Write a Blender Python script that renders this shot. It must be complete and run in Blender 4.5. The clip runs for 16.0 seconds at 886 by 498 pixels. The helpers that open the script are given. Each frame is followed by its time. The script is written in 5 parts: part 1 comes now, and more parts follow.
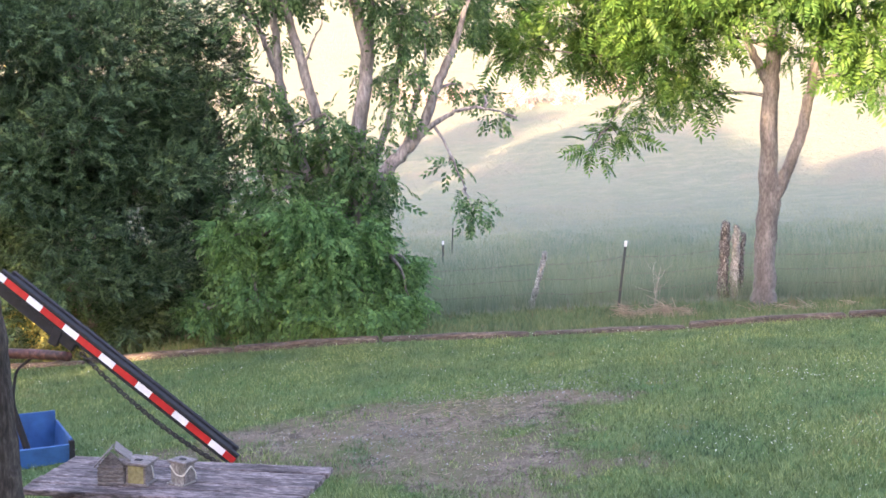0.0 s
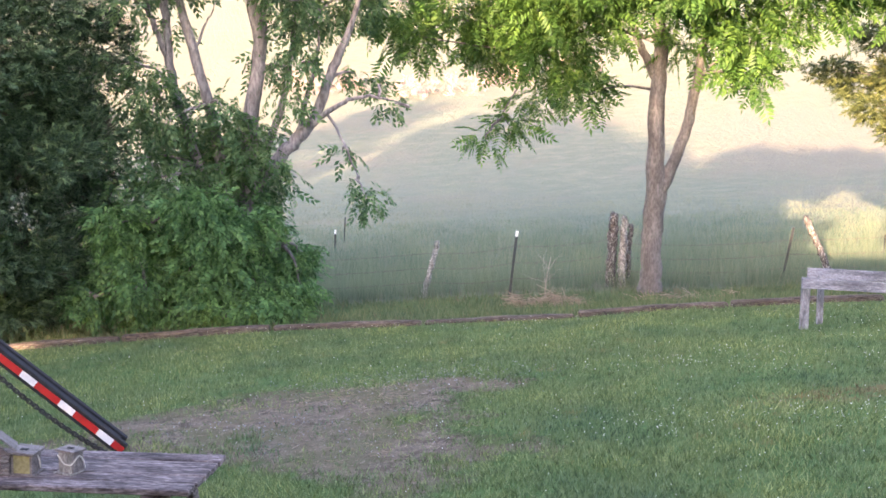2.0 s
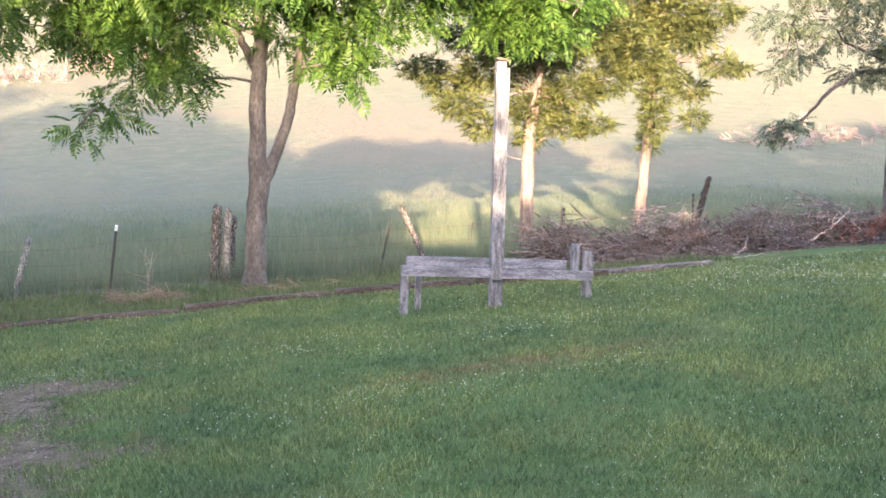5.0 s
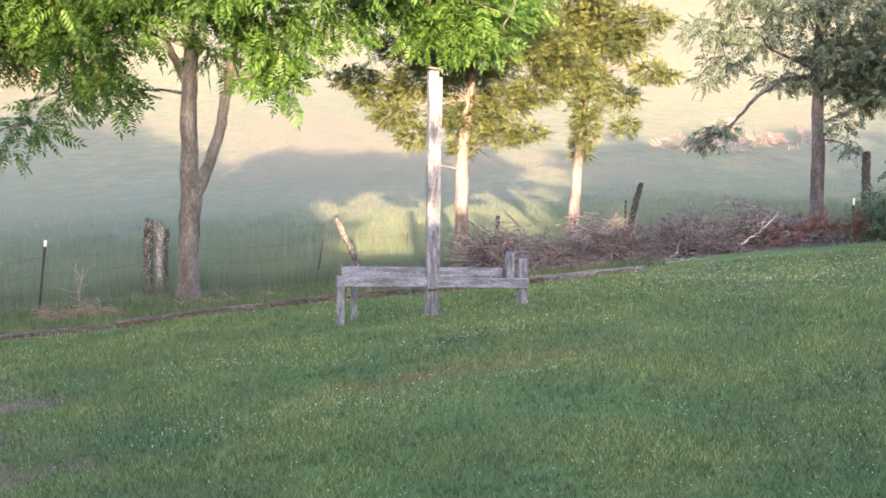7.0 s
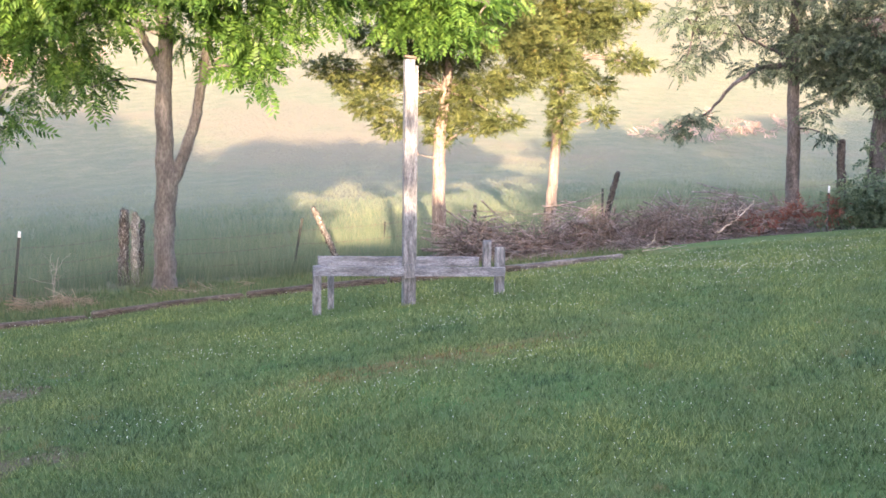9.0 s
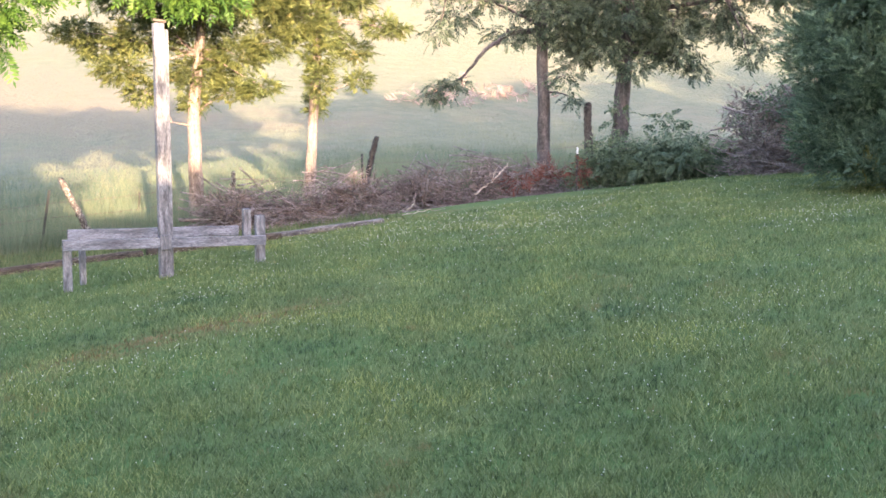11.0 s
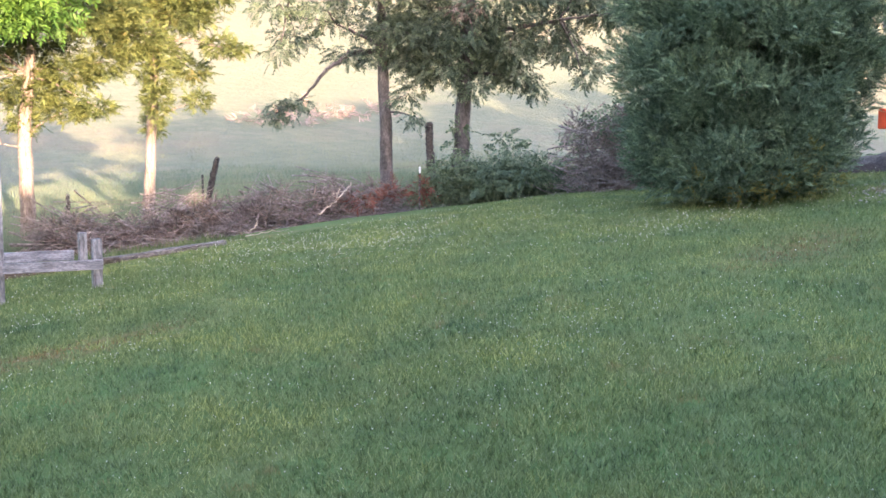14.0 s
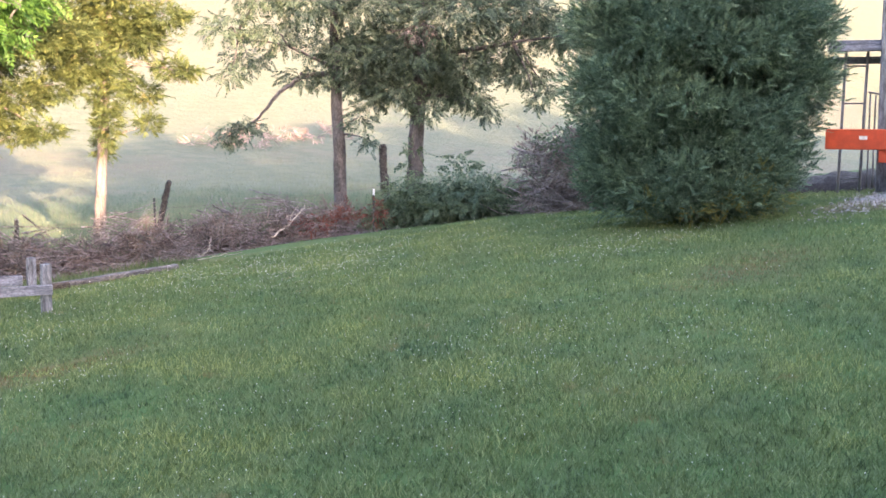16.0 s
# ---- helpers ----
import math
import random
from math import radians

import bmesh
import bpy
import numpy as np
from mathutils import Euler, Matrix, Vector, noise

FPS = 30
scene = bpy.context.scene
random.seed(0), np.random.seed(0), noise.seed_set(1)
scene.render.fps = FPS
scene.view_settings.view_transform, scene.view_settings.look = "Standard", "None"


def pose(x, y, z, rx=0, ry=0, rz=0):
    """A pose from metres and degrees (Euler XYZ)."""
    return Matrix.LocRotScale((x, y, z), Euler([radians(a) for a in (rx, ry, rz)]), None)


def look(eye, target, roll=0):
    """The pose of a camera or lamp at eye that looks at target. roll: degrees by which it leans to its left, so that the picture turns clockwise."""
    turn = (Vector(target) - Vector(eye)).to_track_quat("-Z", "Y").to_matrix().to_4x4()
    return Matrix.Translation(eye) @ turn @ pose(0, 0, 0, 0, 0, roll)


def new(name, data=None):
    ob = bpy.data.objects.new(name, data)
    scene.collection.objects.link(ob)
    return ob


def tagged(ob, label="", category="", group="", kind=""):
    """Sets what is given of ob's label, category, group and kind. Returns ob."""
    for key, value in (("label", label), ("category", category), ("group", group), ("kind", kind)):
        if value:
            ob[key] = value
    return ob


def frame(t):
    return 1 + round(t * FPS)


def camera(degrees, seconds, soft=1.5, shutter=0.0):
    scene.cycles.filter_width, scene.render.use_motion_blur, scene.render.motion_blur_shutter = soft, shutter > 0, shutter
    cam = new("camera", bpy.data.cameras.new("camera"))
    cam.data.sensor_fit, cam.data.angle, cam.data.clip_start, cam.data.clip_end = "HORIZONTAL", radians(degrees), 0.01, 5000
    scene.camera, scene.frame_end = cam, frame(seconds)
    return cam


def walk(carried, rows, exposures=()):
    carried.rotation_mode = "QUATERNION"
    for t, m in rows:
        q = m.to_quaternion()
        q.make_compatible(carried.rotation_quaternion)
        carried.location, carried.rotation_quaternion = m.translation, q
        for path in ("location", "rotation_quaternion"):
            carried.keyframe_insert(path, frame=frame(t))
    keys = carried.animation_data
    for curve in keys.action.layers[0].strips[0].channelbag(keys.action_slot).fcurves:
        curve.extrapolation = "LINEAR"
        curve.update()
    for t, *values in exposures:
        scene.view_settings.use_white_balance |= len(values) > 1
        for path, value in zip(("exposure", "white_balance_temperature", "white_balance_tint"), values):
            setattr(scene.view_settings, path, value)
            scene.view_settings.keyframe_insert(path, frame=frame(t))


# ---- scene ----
# camera: standing on a raised porch, panning slowly to the right
cam = camera(41.96, 16.0, soft=1.65)
ROWS = [
    (0.0, -0.000, -0.000, 3.000, -0.00, -6.00, 0.00),
    (0.5, 0.007, -0.005, 3.002, -1.10, -6.05, 0.15),
    (1.0, 0.017, -0.024, 3.007, -1.64, -6.31, 0.56),
    (1.5, -0.001, -0.032, 2.989, -2.72, -6.43, 0.84),
    (2.0, -0.024, -0.042, 2.986, -5.41, -6.45, 0.93),
    (2.5, -0.034, -0.006, 2.979, -8.77, -6.32, 1.16),
    (3.0, -0.056, 0.015, 2.981, -12.96, -6.42, 1.34),
    (3.5, -0.081, -0.003, 2.990, -18.76, -6.61, 1.61),
    (4.0, -0.093, -0.019, 2.990, -22.48, -6.57, 1.83),
    (4.5, -0.090, 0.001, 2.992, -23.53, -6.53, 1.84),
    (5.0, -0.095, -0.021, 2.996, -25.16, -6.39, 1.83),
    (5.2, -0.095, -0.022, 2.996, -25.78, -6.17, 2.27),
    (7.5, -0.087, -0.018, 2.993, -28.81, -5.90, 0.97),
    (8.0, -0.078, 0.005, 2.984, -29.07, -6.15, 1.13),
    (8.2, -0.079, -0.012, 2.984, -29.13, -6.22, 1.12),
    (10.3, -0.023, -0.018, 2.977, -33.14, -7.03, 0.52),
    (10.5, -0.023, -0.011, 2.977, -35.61, -7.45, 0.56),
    (11.0, -0.015, 0.006, 2.975, -41.26, -7.82, 0.66),
    (11.5, -0.030, -0.014, 2.979, -44.23, -7.70, 0.80),
    (12.0, -0.043, -0.031, 2.981, -45.83, -7.53, 0.72),
    (12.5, -0.039, -0.030, 2.984, -46.56, -7.24, 0.76),
    (13.0, -0.042, -0.028, 2.984, -47.33, -7.14, 0.69),
    (13.5, -0.046, -0.039, 2.985, -48.30, -7.10, 0.62),
    (14.0, -0.041, -0.038, 2.987, -48.98, -6.79, 0.57),
    (14.5, -0.044, -0.032, 2.983, -49.45, -6.44, 0.57),
    (15.0, -0.042, -0.035, 2.983, -49.88, -6.21, 0.53),
    (15.5, -0.029, -0.020, 2.982, -50.34, -6.03, 0.47),
    (16.0, -0.023, -0.037, 2.988, -51.22, -5.69, 0.36),
]
walk(cam, [(t, pose(x, y, z, 0, 0, yaw) @ pose(0, 0, 0, 90 + pitch) @ pose(0, 0, 0, 0, 0, roll))
           for t, x, y, z, yaw, pitch, roll in ROWS],
     exposures=[(0.0, 3.78, 6670, 39), (3.0, 3.52, 6670, 38), (5.0, 3.4, 6670, 35), (8.0, 3.37, 6670, 33), (11.0, 3.49, 6720, 35), (13.0, 3.59, 6670, 35), (16.0, 3.52, 6670, 35)])

# ---- light: low early sun from behind the house, clear sky ----
SUN_AZ, SUN_EL = 206.0, 8.5
world = bpy.data.worlds.new("morning_sky")
scene.world = world
world.use_nodes = True
wn = world.node_tree
sky = wn.nodes.new("ShaderNodeTexSky")
sky.sky_type, sky.sun_disc = "NISHITA", False
sky.sun_elevation, sky.sun_rotation = radians(SUN_EL), radians(SUN_AZ)
sky.air_density, sky.dust_density, sky.ozone_density = 1.0, 1.4, 1.0
wn.links.new(sky.outputs[0], wn.nodes["Background"].inputs[0])
wn.nodes["Background"].inputs[1].default_value = 0.15
sun = new("sun", bpy.data.lights.new("sun", "SUN"))
sun.data.energy, sun.data.angle, sun.data.color = 2.6, radians(0.6), (1.0, 0.78, 0.45)
_a = radians(SUN_AZ)
sun.matrix_world = look((60 * math.sin(_a), 60 * math.cos(_a), 60 * math.tan(radians(SUN_EL))), (0, 0, 0))


# ---- helpers for materials ----
def material(name, rough=0.8, spec=0.3):
    m = bpy.data.materials.new(name)
    m.use_nodes = True
    b = m.node_tree.nodes["Principled BSDF"]
    b.inputs["Roughness"].default_value = rough
    b.inputs["Specular IOR Level"].default_value = spec
    return m, m.node_tree, b


def node(nt, kind, **values):
    n = nt.nodes.new(kind)
    for key, value in values.items():
        n.inputs[key.replace("_", " ")].default_value = value
    return n


def coords(nt, scale=(1, 1, 1), space="Object"):
    tc = nt.nodes.new("ShaderNodeTexCoord")
    mp = nt.nodes.new("ShaderNodeMapping")
    mp.inputs["Scale"].default_value = scale
    nt.links.new(tc.outputs[space], mp.inputs["Vector"])
    return mp.outputs["Vector"]


def noise_of(nt, vec, scale, detail=4.0, rough=0.6):
    n = node(nt, "ShaderNodeTexNoise", Scale=scale, Detail=detail, Roughness=rough)
    nt.links.new(vec, n.inputs["Vector"])
    return n.outputs["Fac"]


def ramp(nt, fac, stops):
    r = nt.nodes.new("ShaderNodeValToRGB")
    els = r.color_ramp.elements
    while len(els) < len(stops):
        els.new(0.5)
    for e, (p, c) in zip(els, stops):
        e.position, e.color = p, (*c, 1)
    nt.links.new(fac, r.inputs["Fac"])
    return r.outputs["Color"]


def mix(nt, fac, a, b, mode="MIX"):
    m = nt.nodes.new("ShaderNodeMix")
    m.data_type, m.blend_type = "RGBA", mode
    for sock, v in ((m.inputs[0], fac), (m.inputs[6], a), (m.inputs[7], b)):
        if isinstance(v, (int, float)):
            sock.default_value = v
        elif isinstance(v, tuple):
            sock.default_value = (*v, 1)
        else:
            nt.links.new(v, sock)
    return m.outputs[2]


def bump(nt, b, height, strength=0.4, distance=0.02):
    n = node(nt, "ShaderNodeBump", Strength=strength, Distance=distance)
    nt.links.new(height, n.inputs["Height"])
    nt.links.new(n.outputs["Normal"], b.inputs["Normal"])


def two_scale(name, dark, mid, light, coarse, fine, stretch=(1, 1, 1), rough=0.85, spec=0.25, relief=0.4, depth=0.01, vary=0.35):
    """A worn surface: coarse stains over fine grain, a little different from piece to piece."""
    m, nt, b = material(name, rough, spec)
    vec = coords(nt, stretch)
    info = nt.nodes.new("ShaderNodeObjectInfo")
    add = nt.nodes.new("ShaderNodeVectorMath")
    nt.links.new(vec, add.inputs[0])
    wide = nt.nodes.new("ShaderNodeVectorMath")
    wide.operation = "SCALE"
    wide.inputs[0].default_value = (13.0, 7.0, 5.0)
    nt.links.new(info.outputs["Random"], wide.inputs["Scale"])
    nt.links.new(wide.outputs[0], add.inputs[1])
    fine_n = noise_of(nt, add.outputs[0], fine, 6.0, 0.65)
    coarse_n = noise_of(nt, add.outputs[0], coarse, 3.0, 0.5)
    col = ramp(nt, fine_n, [(0.35, dark), (0.5, mid), (0.66, light)])
    shade = ramp(nt, coarse_n, [(0.37, (1 - vary,) * 3), (0.63, (1 + 0.3 * vary,) * 3)])
    nt.links.new(mix(nt, 1.0, col, shade, "MULTIPLY"), b.inputs["Base Color"])
    bump(nt, b, fine_n, relief, depth)
    return m


def foliage(name, dark, mid, light, translucent=0.35, rough=0.6, patch=0.8, rare=None, swing=1.0):
    """Leaves: each differs a little from the next, with broader patches over the crown."""
    m, nt, b = material(name, rough, 0.25)
    geo = nt.nodes.new("ShaderNodeNewGeometry")
    col = ramp(nt, geo.outputs["Random Per Island"], [(0.0, dark), (0.5, mid), (1.0, light)])
    big = noise_of(nt, coords(nt), patch, 2.0 + swing)
    lo, hi = (1 - 0.28 * swing, 1 - 0.2 * swing, 1 - 0.15 * swing), (1 + 0.15 * swing, 1 + 0.08 * swing, 1 - 0.05 * swing)
    tint = ramp(nt, big, [(0.3, lo), (0.7, hi)])
    col = mix(nt, 1.0, col, tint, "MULTIPLY")
    if rare:
        spot = ramp(nt, noise_of(nt, coords(nt), 2.3, 3.0), [(0.62, (0, 0, 0)), (0.7, (1, 1, 1))])
        col = mix(nt, spot, col, rare)
    nt.links.new(col, b.inputs["Base Color"])
    t = nt.nodes.new("ShaderNodeBsdfTranslucent")
    nt.links.new(col, t.inputs["Color"])
    ms = nt.nodes.new("ShaderNodeMixShader")
    ms.inputs[0].default_value = translucent
    out = nt.nodes["Material Output"]
    nt.links.new(b.outputs[0], ms.inputs[1])
    nt.links.new(t.outputs[0], ms.inputs[2])
    nt.links.new(ms.outputs[0], out.inputs["Surface"])
    return m


def plain(name, colour, rough=0.6, metal=0.0, wear=0.25, scale=14.0):
    m, nt, b = material(name, rough, 0.4)
    b.inputs["Metallic"].default_value = metal
    n = noise_of(nt, coords(nt), scale, 5.0)
    lo, hi = tuple(c * (1 - wear) for c in colour), tuple(min(1, c * (1 + wear * 0.6)) for c in colour)
    nt.links.new(ramp(nt, n, [(0.32, lo), (0.68, hi)]), b.inputs["Base Color"])
    bump(nt, b, n, 0.15, 0.004)
    return m


# ---- the lie of the land ----
def smooth(e0, e1, v):
    s = np.clip((v - e0) / (e1 - e0), 0, 1)
    return s * s * (3 - 2 * s)


def land(x, y):
    x, y = np.asarray(x, float), np.asarray(y, float)
    a, b = np.clip(x, -14, 40), np.clip(y, -8, 26)
    lawn = 0.41348 + 0.10665 * a - 0.00974 * b - 0.00074 * a * a - 0.00213 * a * b - 0.00184 * b * b
    field = -0.58 + 0.042 * np.clip(x, -14, 30)
    z = lawn + (field - lawn) * smooth(18.0, 22.5, y)
    w = 0.42 * x + 0.907 * y
    up = np.clip(w - 46, 0, None)
    z = z + 0.25 * up * up / (up + 26)
    z = z + smooth(46, 90, w) * (1.1 * np.sin(x * 0.06 + 0.8) * np.sin(w * 0.045) + 0.7 * np.sin(x * 0.023 - w * 0.031))
    z = z + 0.012 * np.sin(x * 2.1 + 0.4) * np.sin(y * 1.7) + 0.02 * np.sin(x * 0.7 - y * 0.9)
    return z


def ground_z(x, y):
    return float(land(x, y))


TIMBER_LINE = [(-14.0, 18.6), (-6.6, 18.55), (-2.6, 18.5), (2.2, 17.85), (6.9, 17.45), (12.9, 16.4)]


def timber_y(x):
    return np.interp(x, [p[0] for p in TIMBER_LINE], [p[1] for p in TIMBER_LINE])


def field_share(x, y):
    """0 on the mown lawn, 1 in the hay field."""
    edge = np.interp(x, [-30, 0, 6, 14, 20, 24, 27, 60], [22.0, 21.8, 22.1, 21.0, 20.6, 18.5, 15.0, 12.0])
    return smooth(-0.3, 0.5, np.asarray(y) - edge)


def dirt_share(x, y):
    x, y = np.asarray(x, float), np.asarray(y, float)
    u = x + 0.35 * np.sin(y * 1.9) + 0.2 * np.sin(y * 4.3 + x * 2.0)
    v = y + 0.25 * np.sin(x * 1.7 + 0.6) + 0.12 * np.sin(x * 4.1)
    a = np.exp(-(((u - 0.75) / 1.05) ** 2 + ((v - 12.05) / 0.5) ** 2))
    b = np.exp(-(((u + 0.7) / 1.6) ** 2 + ((v - 11.6) / 0.9) ** 2))
    c = np.exp(-(((u - 0.0) / 0.95) ** 2 + ((v - 10.0) / 1.4) ** 2))
    d = np.exp(-(((u + 1.9) / 1.5) ** 2 + ((v - 10.6) / 0.8) ** 2))
    e = np.exp(-(((u - 0.55) / 1.0) ** 2 + ((v - 9.3) / 1.5) ** 2))
    g = np.exp(-(((u - 0.1) / 1.35) ** 2 + ((v - 10.8) / 1.1) ** 2))
    rag = 0.34 * np.sin(x * 3.3 + 2.0 * np.sin(y * 2.7)) * np.sin(y * 3.9 + x) + 0.26 * np.sin(x * 7.7 + 1.7 * np.sin(y * 5.3)) * np.sin(y * 8.3 + 2.2 * x)
    return np.clip((1.1 * a + 0.75 * b + 0.7 * c + 0.7 * d + 0.45 * e + 0.6 * g) * (0.86 + rag), 0, 0.93)


# ---- mesh helpers ----
def mesh_of(name, verts, faces, mat, smooth_faces=False):
    """A mesh from arrays of vertices and of equal-sided faces."""
    verts, faces = np.asarray(verts, np.float32).reshape(-1, 3), np.asarray(faces, np.int32)
    me = bpy.data.meshes.new(name)
    n, k = faces.shape
    me.vertices.add(len(verts))
    me.vertices.foreach_set("co", verts.ravel())
    me.loops.add(n * k)
    me.loops.foreach_set("vertex_index", faces.ravel())
    me.polygons.add(n)
    me.polygons.foreach_set("loop_start", np.arange(0, n * k, k, dtype=np.int32))
    if smooth_faces:
        me.polygons.foreach_set("use_smooth", np.ones(n, bool))
    me.update(calc_edges=True)
    me.materials.append(mat)
    return me


def thing(name, x, y, z, rz=0.0):
    ob = new(name)
    ob.empty_display_size = 0.1
    ob.matrix_world = pose(x, y, z, 0, 0, rz)
    return ob


def part(name, bm, mat, parent=None, label=""):
    """Links a bmesh, or a mesh, as one object under its thing."""
    if isinstance(bm, bmesh.types.BMesh):
        me = bpy.data.meshes.new(name)
        bm.to_mesh(me)
        bm.free()
        me.materials.append(mat)
    else:
        me = bm
    ob = new(name, me)
    ob.parent = parent
    return tagged(ob, label) if label else ob


def box(sx, sy, sz, m=None, bevel=0.006, wob=0.0):
    """A worn, bevelled block with its middle at the origin, then moved by m."""
    bm = bmesh.new()
    bmesh.ops.create_cube(bm, size=1.0)
    bmesh.ops.scale(bm, vec=(sx, sy, sz), verts=bm.verts)
    if wob:
        cuts = [e for e in bm.edges if abs((e.verts[0].co - e.verts[1].co).length - max(sx, sy, sz)) < 1e-4]
        bmesh.ops.subdivide_edges(bm, edges=cuts, cuts=5, use_grid_fill=False)
        for v in bm.verts:
            v.co += Vector(noise.noise_vector(v.co * 2.3 + Vector((sx * 31, sz * 17, sy * 7)))) * wob
    if bevel:
        bmesh.ops.bevel(bm, geom=list(bm.edges), offset=bevel, segments=1, affect="EDGES", clamp_overlap=True)
    if m is not None:
        bm.transform(m)
    return bm


def join(*parts):
    out = bmesh.new()
    for b in parts:
        me = bpy.data.meshes.new("tmp")
        b.to_mesh(me)
        b.free()
        out.from_mesh(me)
        bpy.data.meshes.remove(me)
    return out


def tube_arrays(points, radii, sides=8, rough=0.0, seed=0):
    """A tapered tube along points: vertices and quads."""
    pts = np.array(points, float)
    rad = np.array(radii, float)
    rng = np.random.default_rng(seed)
    tan = np.gradient(pts, axis=0)
    tan /= np.linalg.norm(tan, axis=1)[:, None] + 1e-9
    ref = np.array([0.31, 0.93, 0.17])
    u = np.cross(tan, ref)
    u /= np.linalg.norm(u, axis=1)[:, None] + 1e-9
    v = np.cross(tan, u)
    ang = np.linspace(0, 2 * np.pi, sides, endpoint=False)
    r = rad[:, None] * (1 + rough * rng.standard_normal((len(pts), sides)))
    ring = pts[:, None] + r[..., None] * (np.cos(ang)[None, :, None] * u[:, None] + np.sin(ang)[None, :, None] * v[:, None])
    i, j = np.meshgrid(np.arange(len(pts) - 1), np.arange(sides), indexing="ij")
    a, b = i * sides + j, i * sides + (j + 1) % sides
    quads = np.stack([a, b, b + sides, a + sides], -1).reshape(-1, 4)
    n = len(pts) * sides
    verts = np.vstack([ring.reshape(-1, 3), pts[:1], pts[-1:]])
    k = np.arange(sides)
    cap0 = np.stack([np.full(sides, n), (k + 1) % sides, k, k], -1)
    cap1 = np.stack([np.full(sides, n + 1), n - sides + k, n - sides + (k + 1) % sides, n - sides + (k + 1) % sides], -1)
    return verts, quads, np.vstack([cap0, cap1])[:, :3]


def fine_line(points, steps, wander=0.0, seed=0):
    """Points resampled smoothly, with a little wander."""
    p = np.array(points, float)
    t = np.linspace(0, len(p) - 1, steps)
    out = np.stack([np.interp(t, np.arange(len(p)), p[:, k]) for k in range(p.shape[1])], -1)
    if len(p) > 2:
        for _ in range(3):
            out[1:-1] = (out[:-2] + 2 * out[1:-1] + out[2:]) / 4
    rng = np.random.default_rng(seed)
    jig = rng.standard_normal(out.shape) * wander
    jig[0] = 0
    out[:, :3] += jig[:, :3]
    return out


def tubes(name, lines, mat, sides=8, rough=0.04, wander=0.0, seed=0, steps=None):
    """Several limbs, each a list of (x, y, z, radius), as one mesh."""
    vs, qs, n = [], [], 0
    for k, line in enumerate(lines):
        fl = fine_line(line, steps or max(4, 5 * len(line)), wander, seed + k)
        v, q, c = tube_arrays(fl[:, :3], np.abs(fl[:, 3]), sides, rough, seed + k)
        vs.append(v)
        qs += [q + n, np.column_stack([c, c[:, 2]])[:, :4] + n]
        n += len(v)
    faces = np.vstack(qs)
    quad = faces[faces[:, 2] != faces[:, 3]]
    tri = faces[faces[:, 2] == faces[:, 3]][:, :3]
    bm = bmesh.new()
    V = [bm.verts.new(p) for p in np.vstack(vs)]
    for f in list(quad) + list(tri):
        try:
            bm.faces.new([V[i] for i in f]).smooth = True
        except ValueError:
            pass
    me = bpy.data.meshes.new(name)
    bm.to_mesh(me)
    bm.free()
    me.materials.append(mat)
    return me


# leaf sprays: arrays of rhombs (k, 4, 3), growing along +y
def rhomb(base, direction, length, width, lift=0.0):
    b, d = np.array(base, float), np.array(direction, float)
    d /= np.linalg.norm(d)
    s = np.cross(d, (0, 0, 1.0))
    s /= np.linalg.norm(s) + 1e-9
    mid = b + d * length * 0.45
    return [b, mid + s * width / 2 + np.array((0, 0, lift)), b + d * length, mid - s * width / 2 + np.array((0, 0, lift))]


def pinnate(pairs=8, length=0.46, leaf=0.125, width=0.038):
    out = []
    for k in range(pairs):
        t = (k + 1.2) / (pairs + 0.6)
        base = (0, t * length, -0.16 * t * t * length * 2)
        size = leaf * (0.75 + 0.5 * math.sin(math.pi * t))
        for side in (-1, 1):
            out.append(rhomb(base, (side, 0.55, -0.35), size, width, 0.012))
    out.append(rhomb((0, length, -0.3 * length), (0, 1, -0.5), leaf, width, 0.01))
    return np.array(out)


def simple_twig(count=7, length=0.28, leaf=0.11, width=0.045):
    out = []
    for k in range(count):
        t = (k + 0.6) / count
        side = -1 if k % 2 else 1
        out.append(rhomb((0, t * length, -0.1 * t * t), (side * (0.9 - 0.5 * t), 0.8, -0.45), leaf * (1.1 - 0.3 * t), width, 0.012))
    return np.array(out)


def needle_spray(count=11, length=0.26, leaf=0.1, width=0.022):
    out = [rhomb((0, 0, 0), (0, 1, 0), length, width * 1.3, 0.01)]
    for k in range(count):
        t = (k + 0.5) / count
        side = -1 if k % 2 else 1
        out.append(rhomb((0, t * length * 0.9, 0), (side * 0.75, 0.8, 0.3 * math.sin(k * 2.4)), leaf * (1.2 - 0.7 * t), width, 0.008))
    return np.array(out)


def grow(name, template, pos, out_dir, size, mat, seed=0, spin=0.6):
    """Sets one spray of leaves at each place, growing along its direction."""
    rng = np.random.default_rng(seed)
    n, k = len(pos), len(template)
    f = out_dir / (np.linalg.norm(out_dir, axis=1)[:, None] + 1e-9)
    up = np.array([0, 0, 1.0]) + spin * rng.standard_normal((n, 3))
    s = np.cross(f, up)
    s /= np.linalg.norm(s, axis=1)[:, None] + 1e-9
    u = np.cross(s, f)
    sc = size * rng.uniform(0.65, 1.3, n)
    t = template.reshape(-1, 3)
    v = pos[:, None] + sc[:, None, None] * (t[None, :, 0:1] * s[:, None] + t[None, :, 1:2] * f[:, None] + t[None, :, 2:3] * u[:, None])
    v = v + 0.006 * rng.standard_normal(v.shape)
    faces = np.arange(n * k * 4).reshape(-1, 4)
    return mesh_of(name, v.reshape(-1, 3), faces, mat)


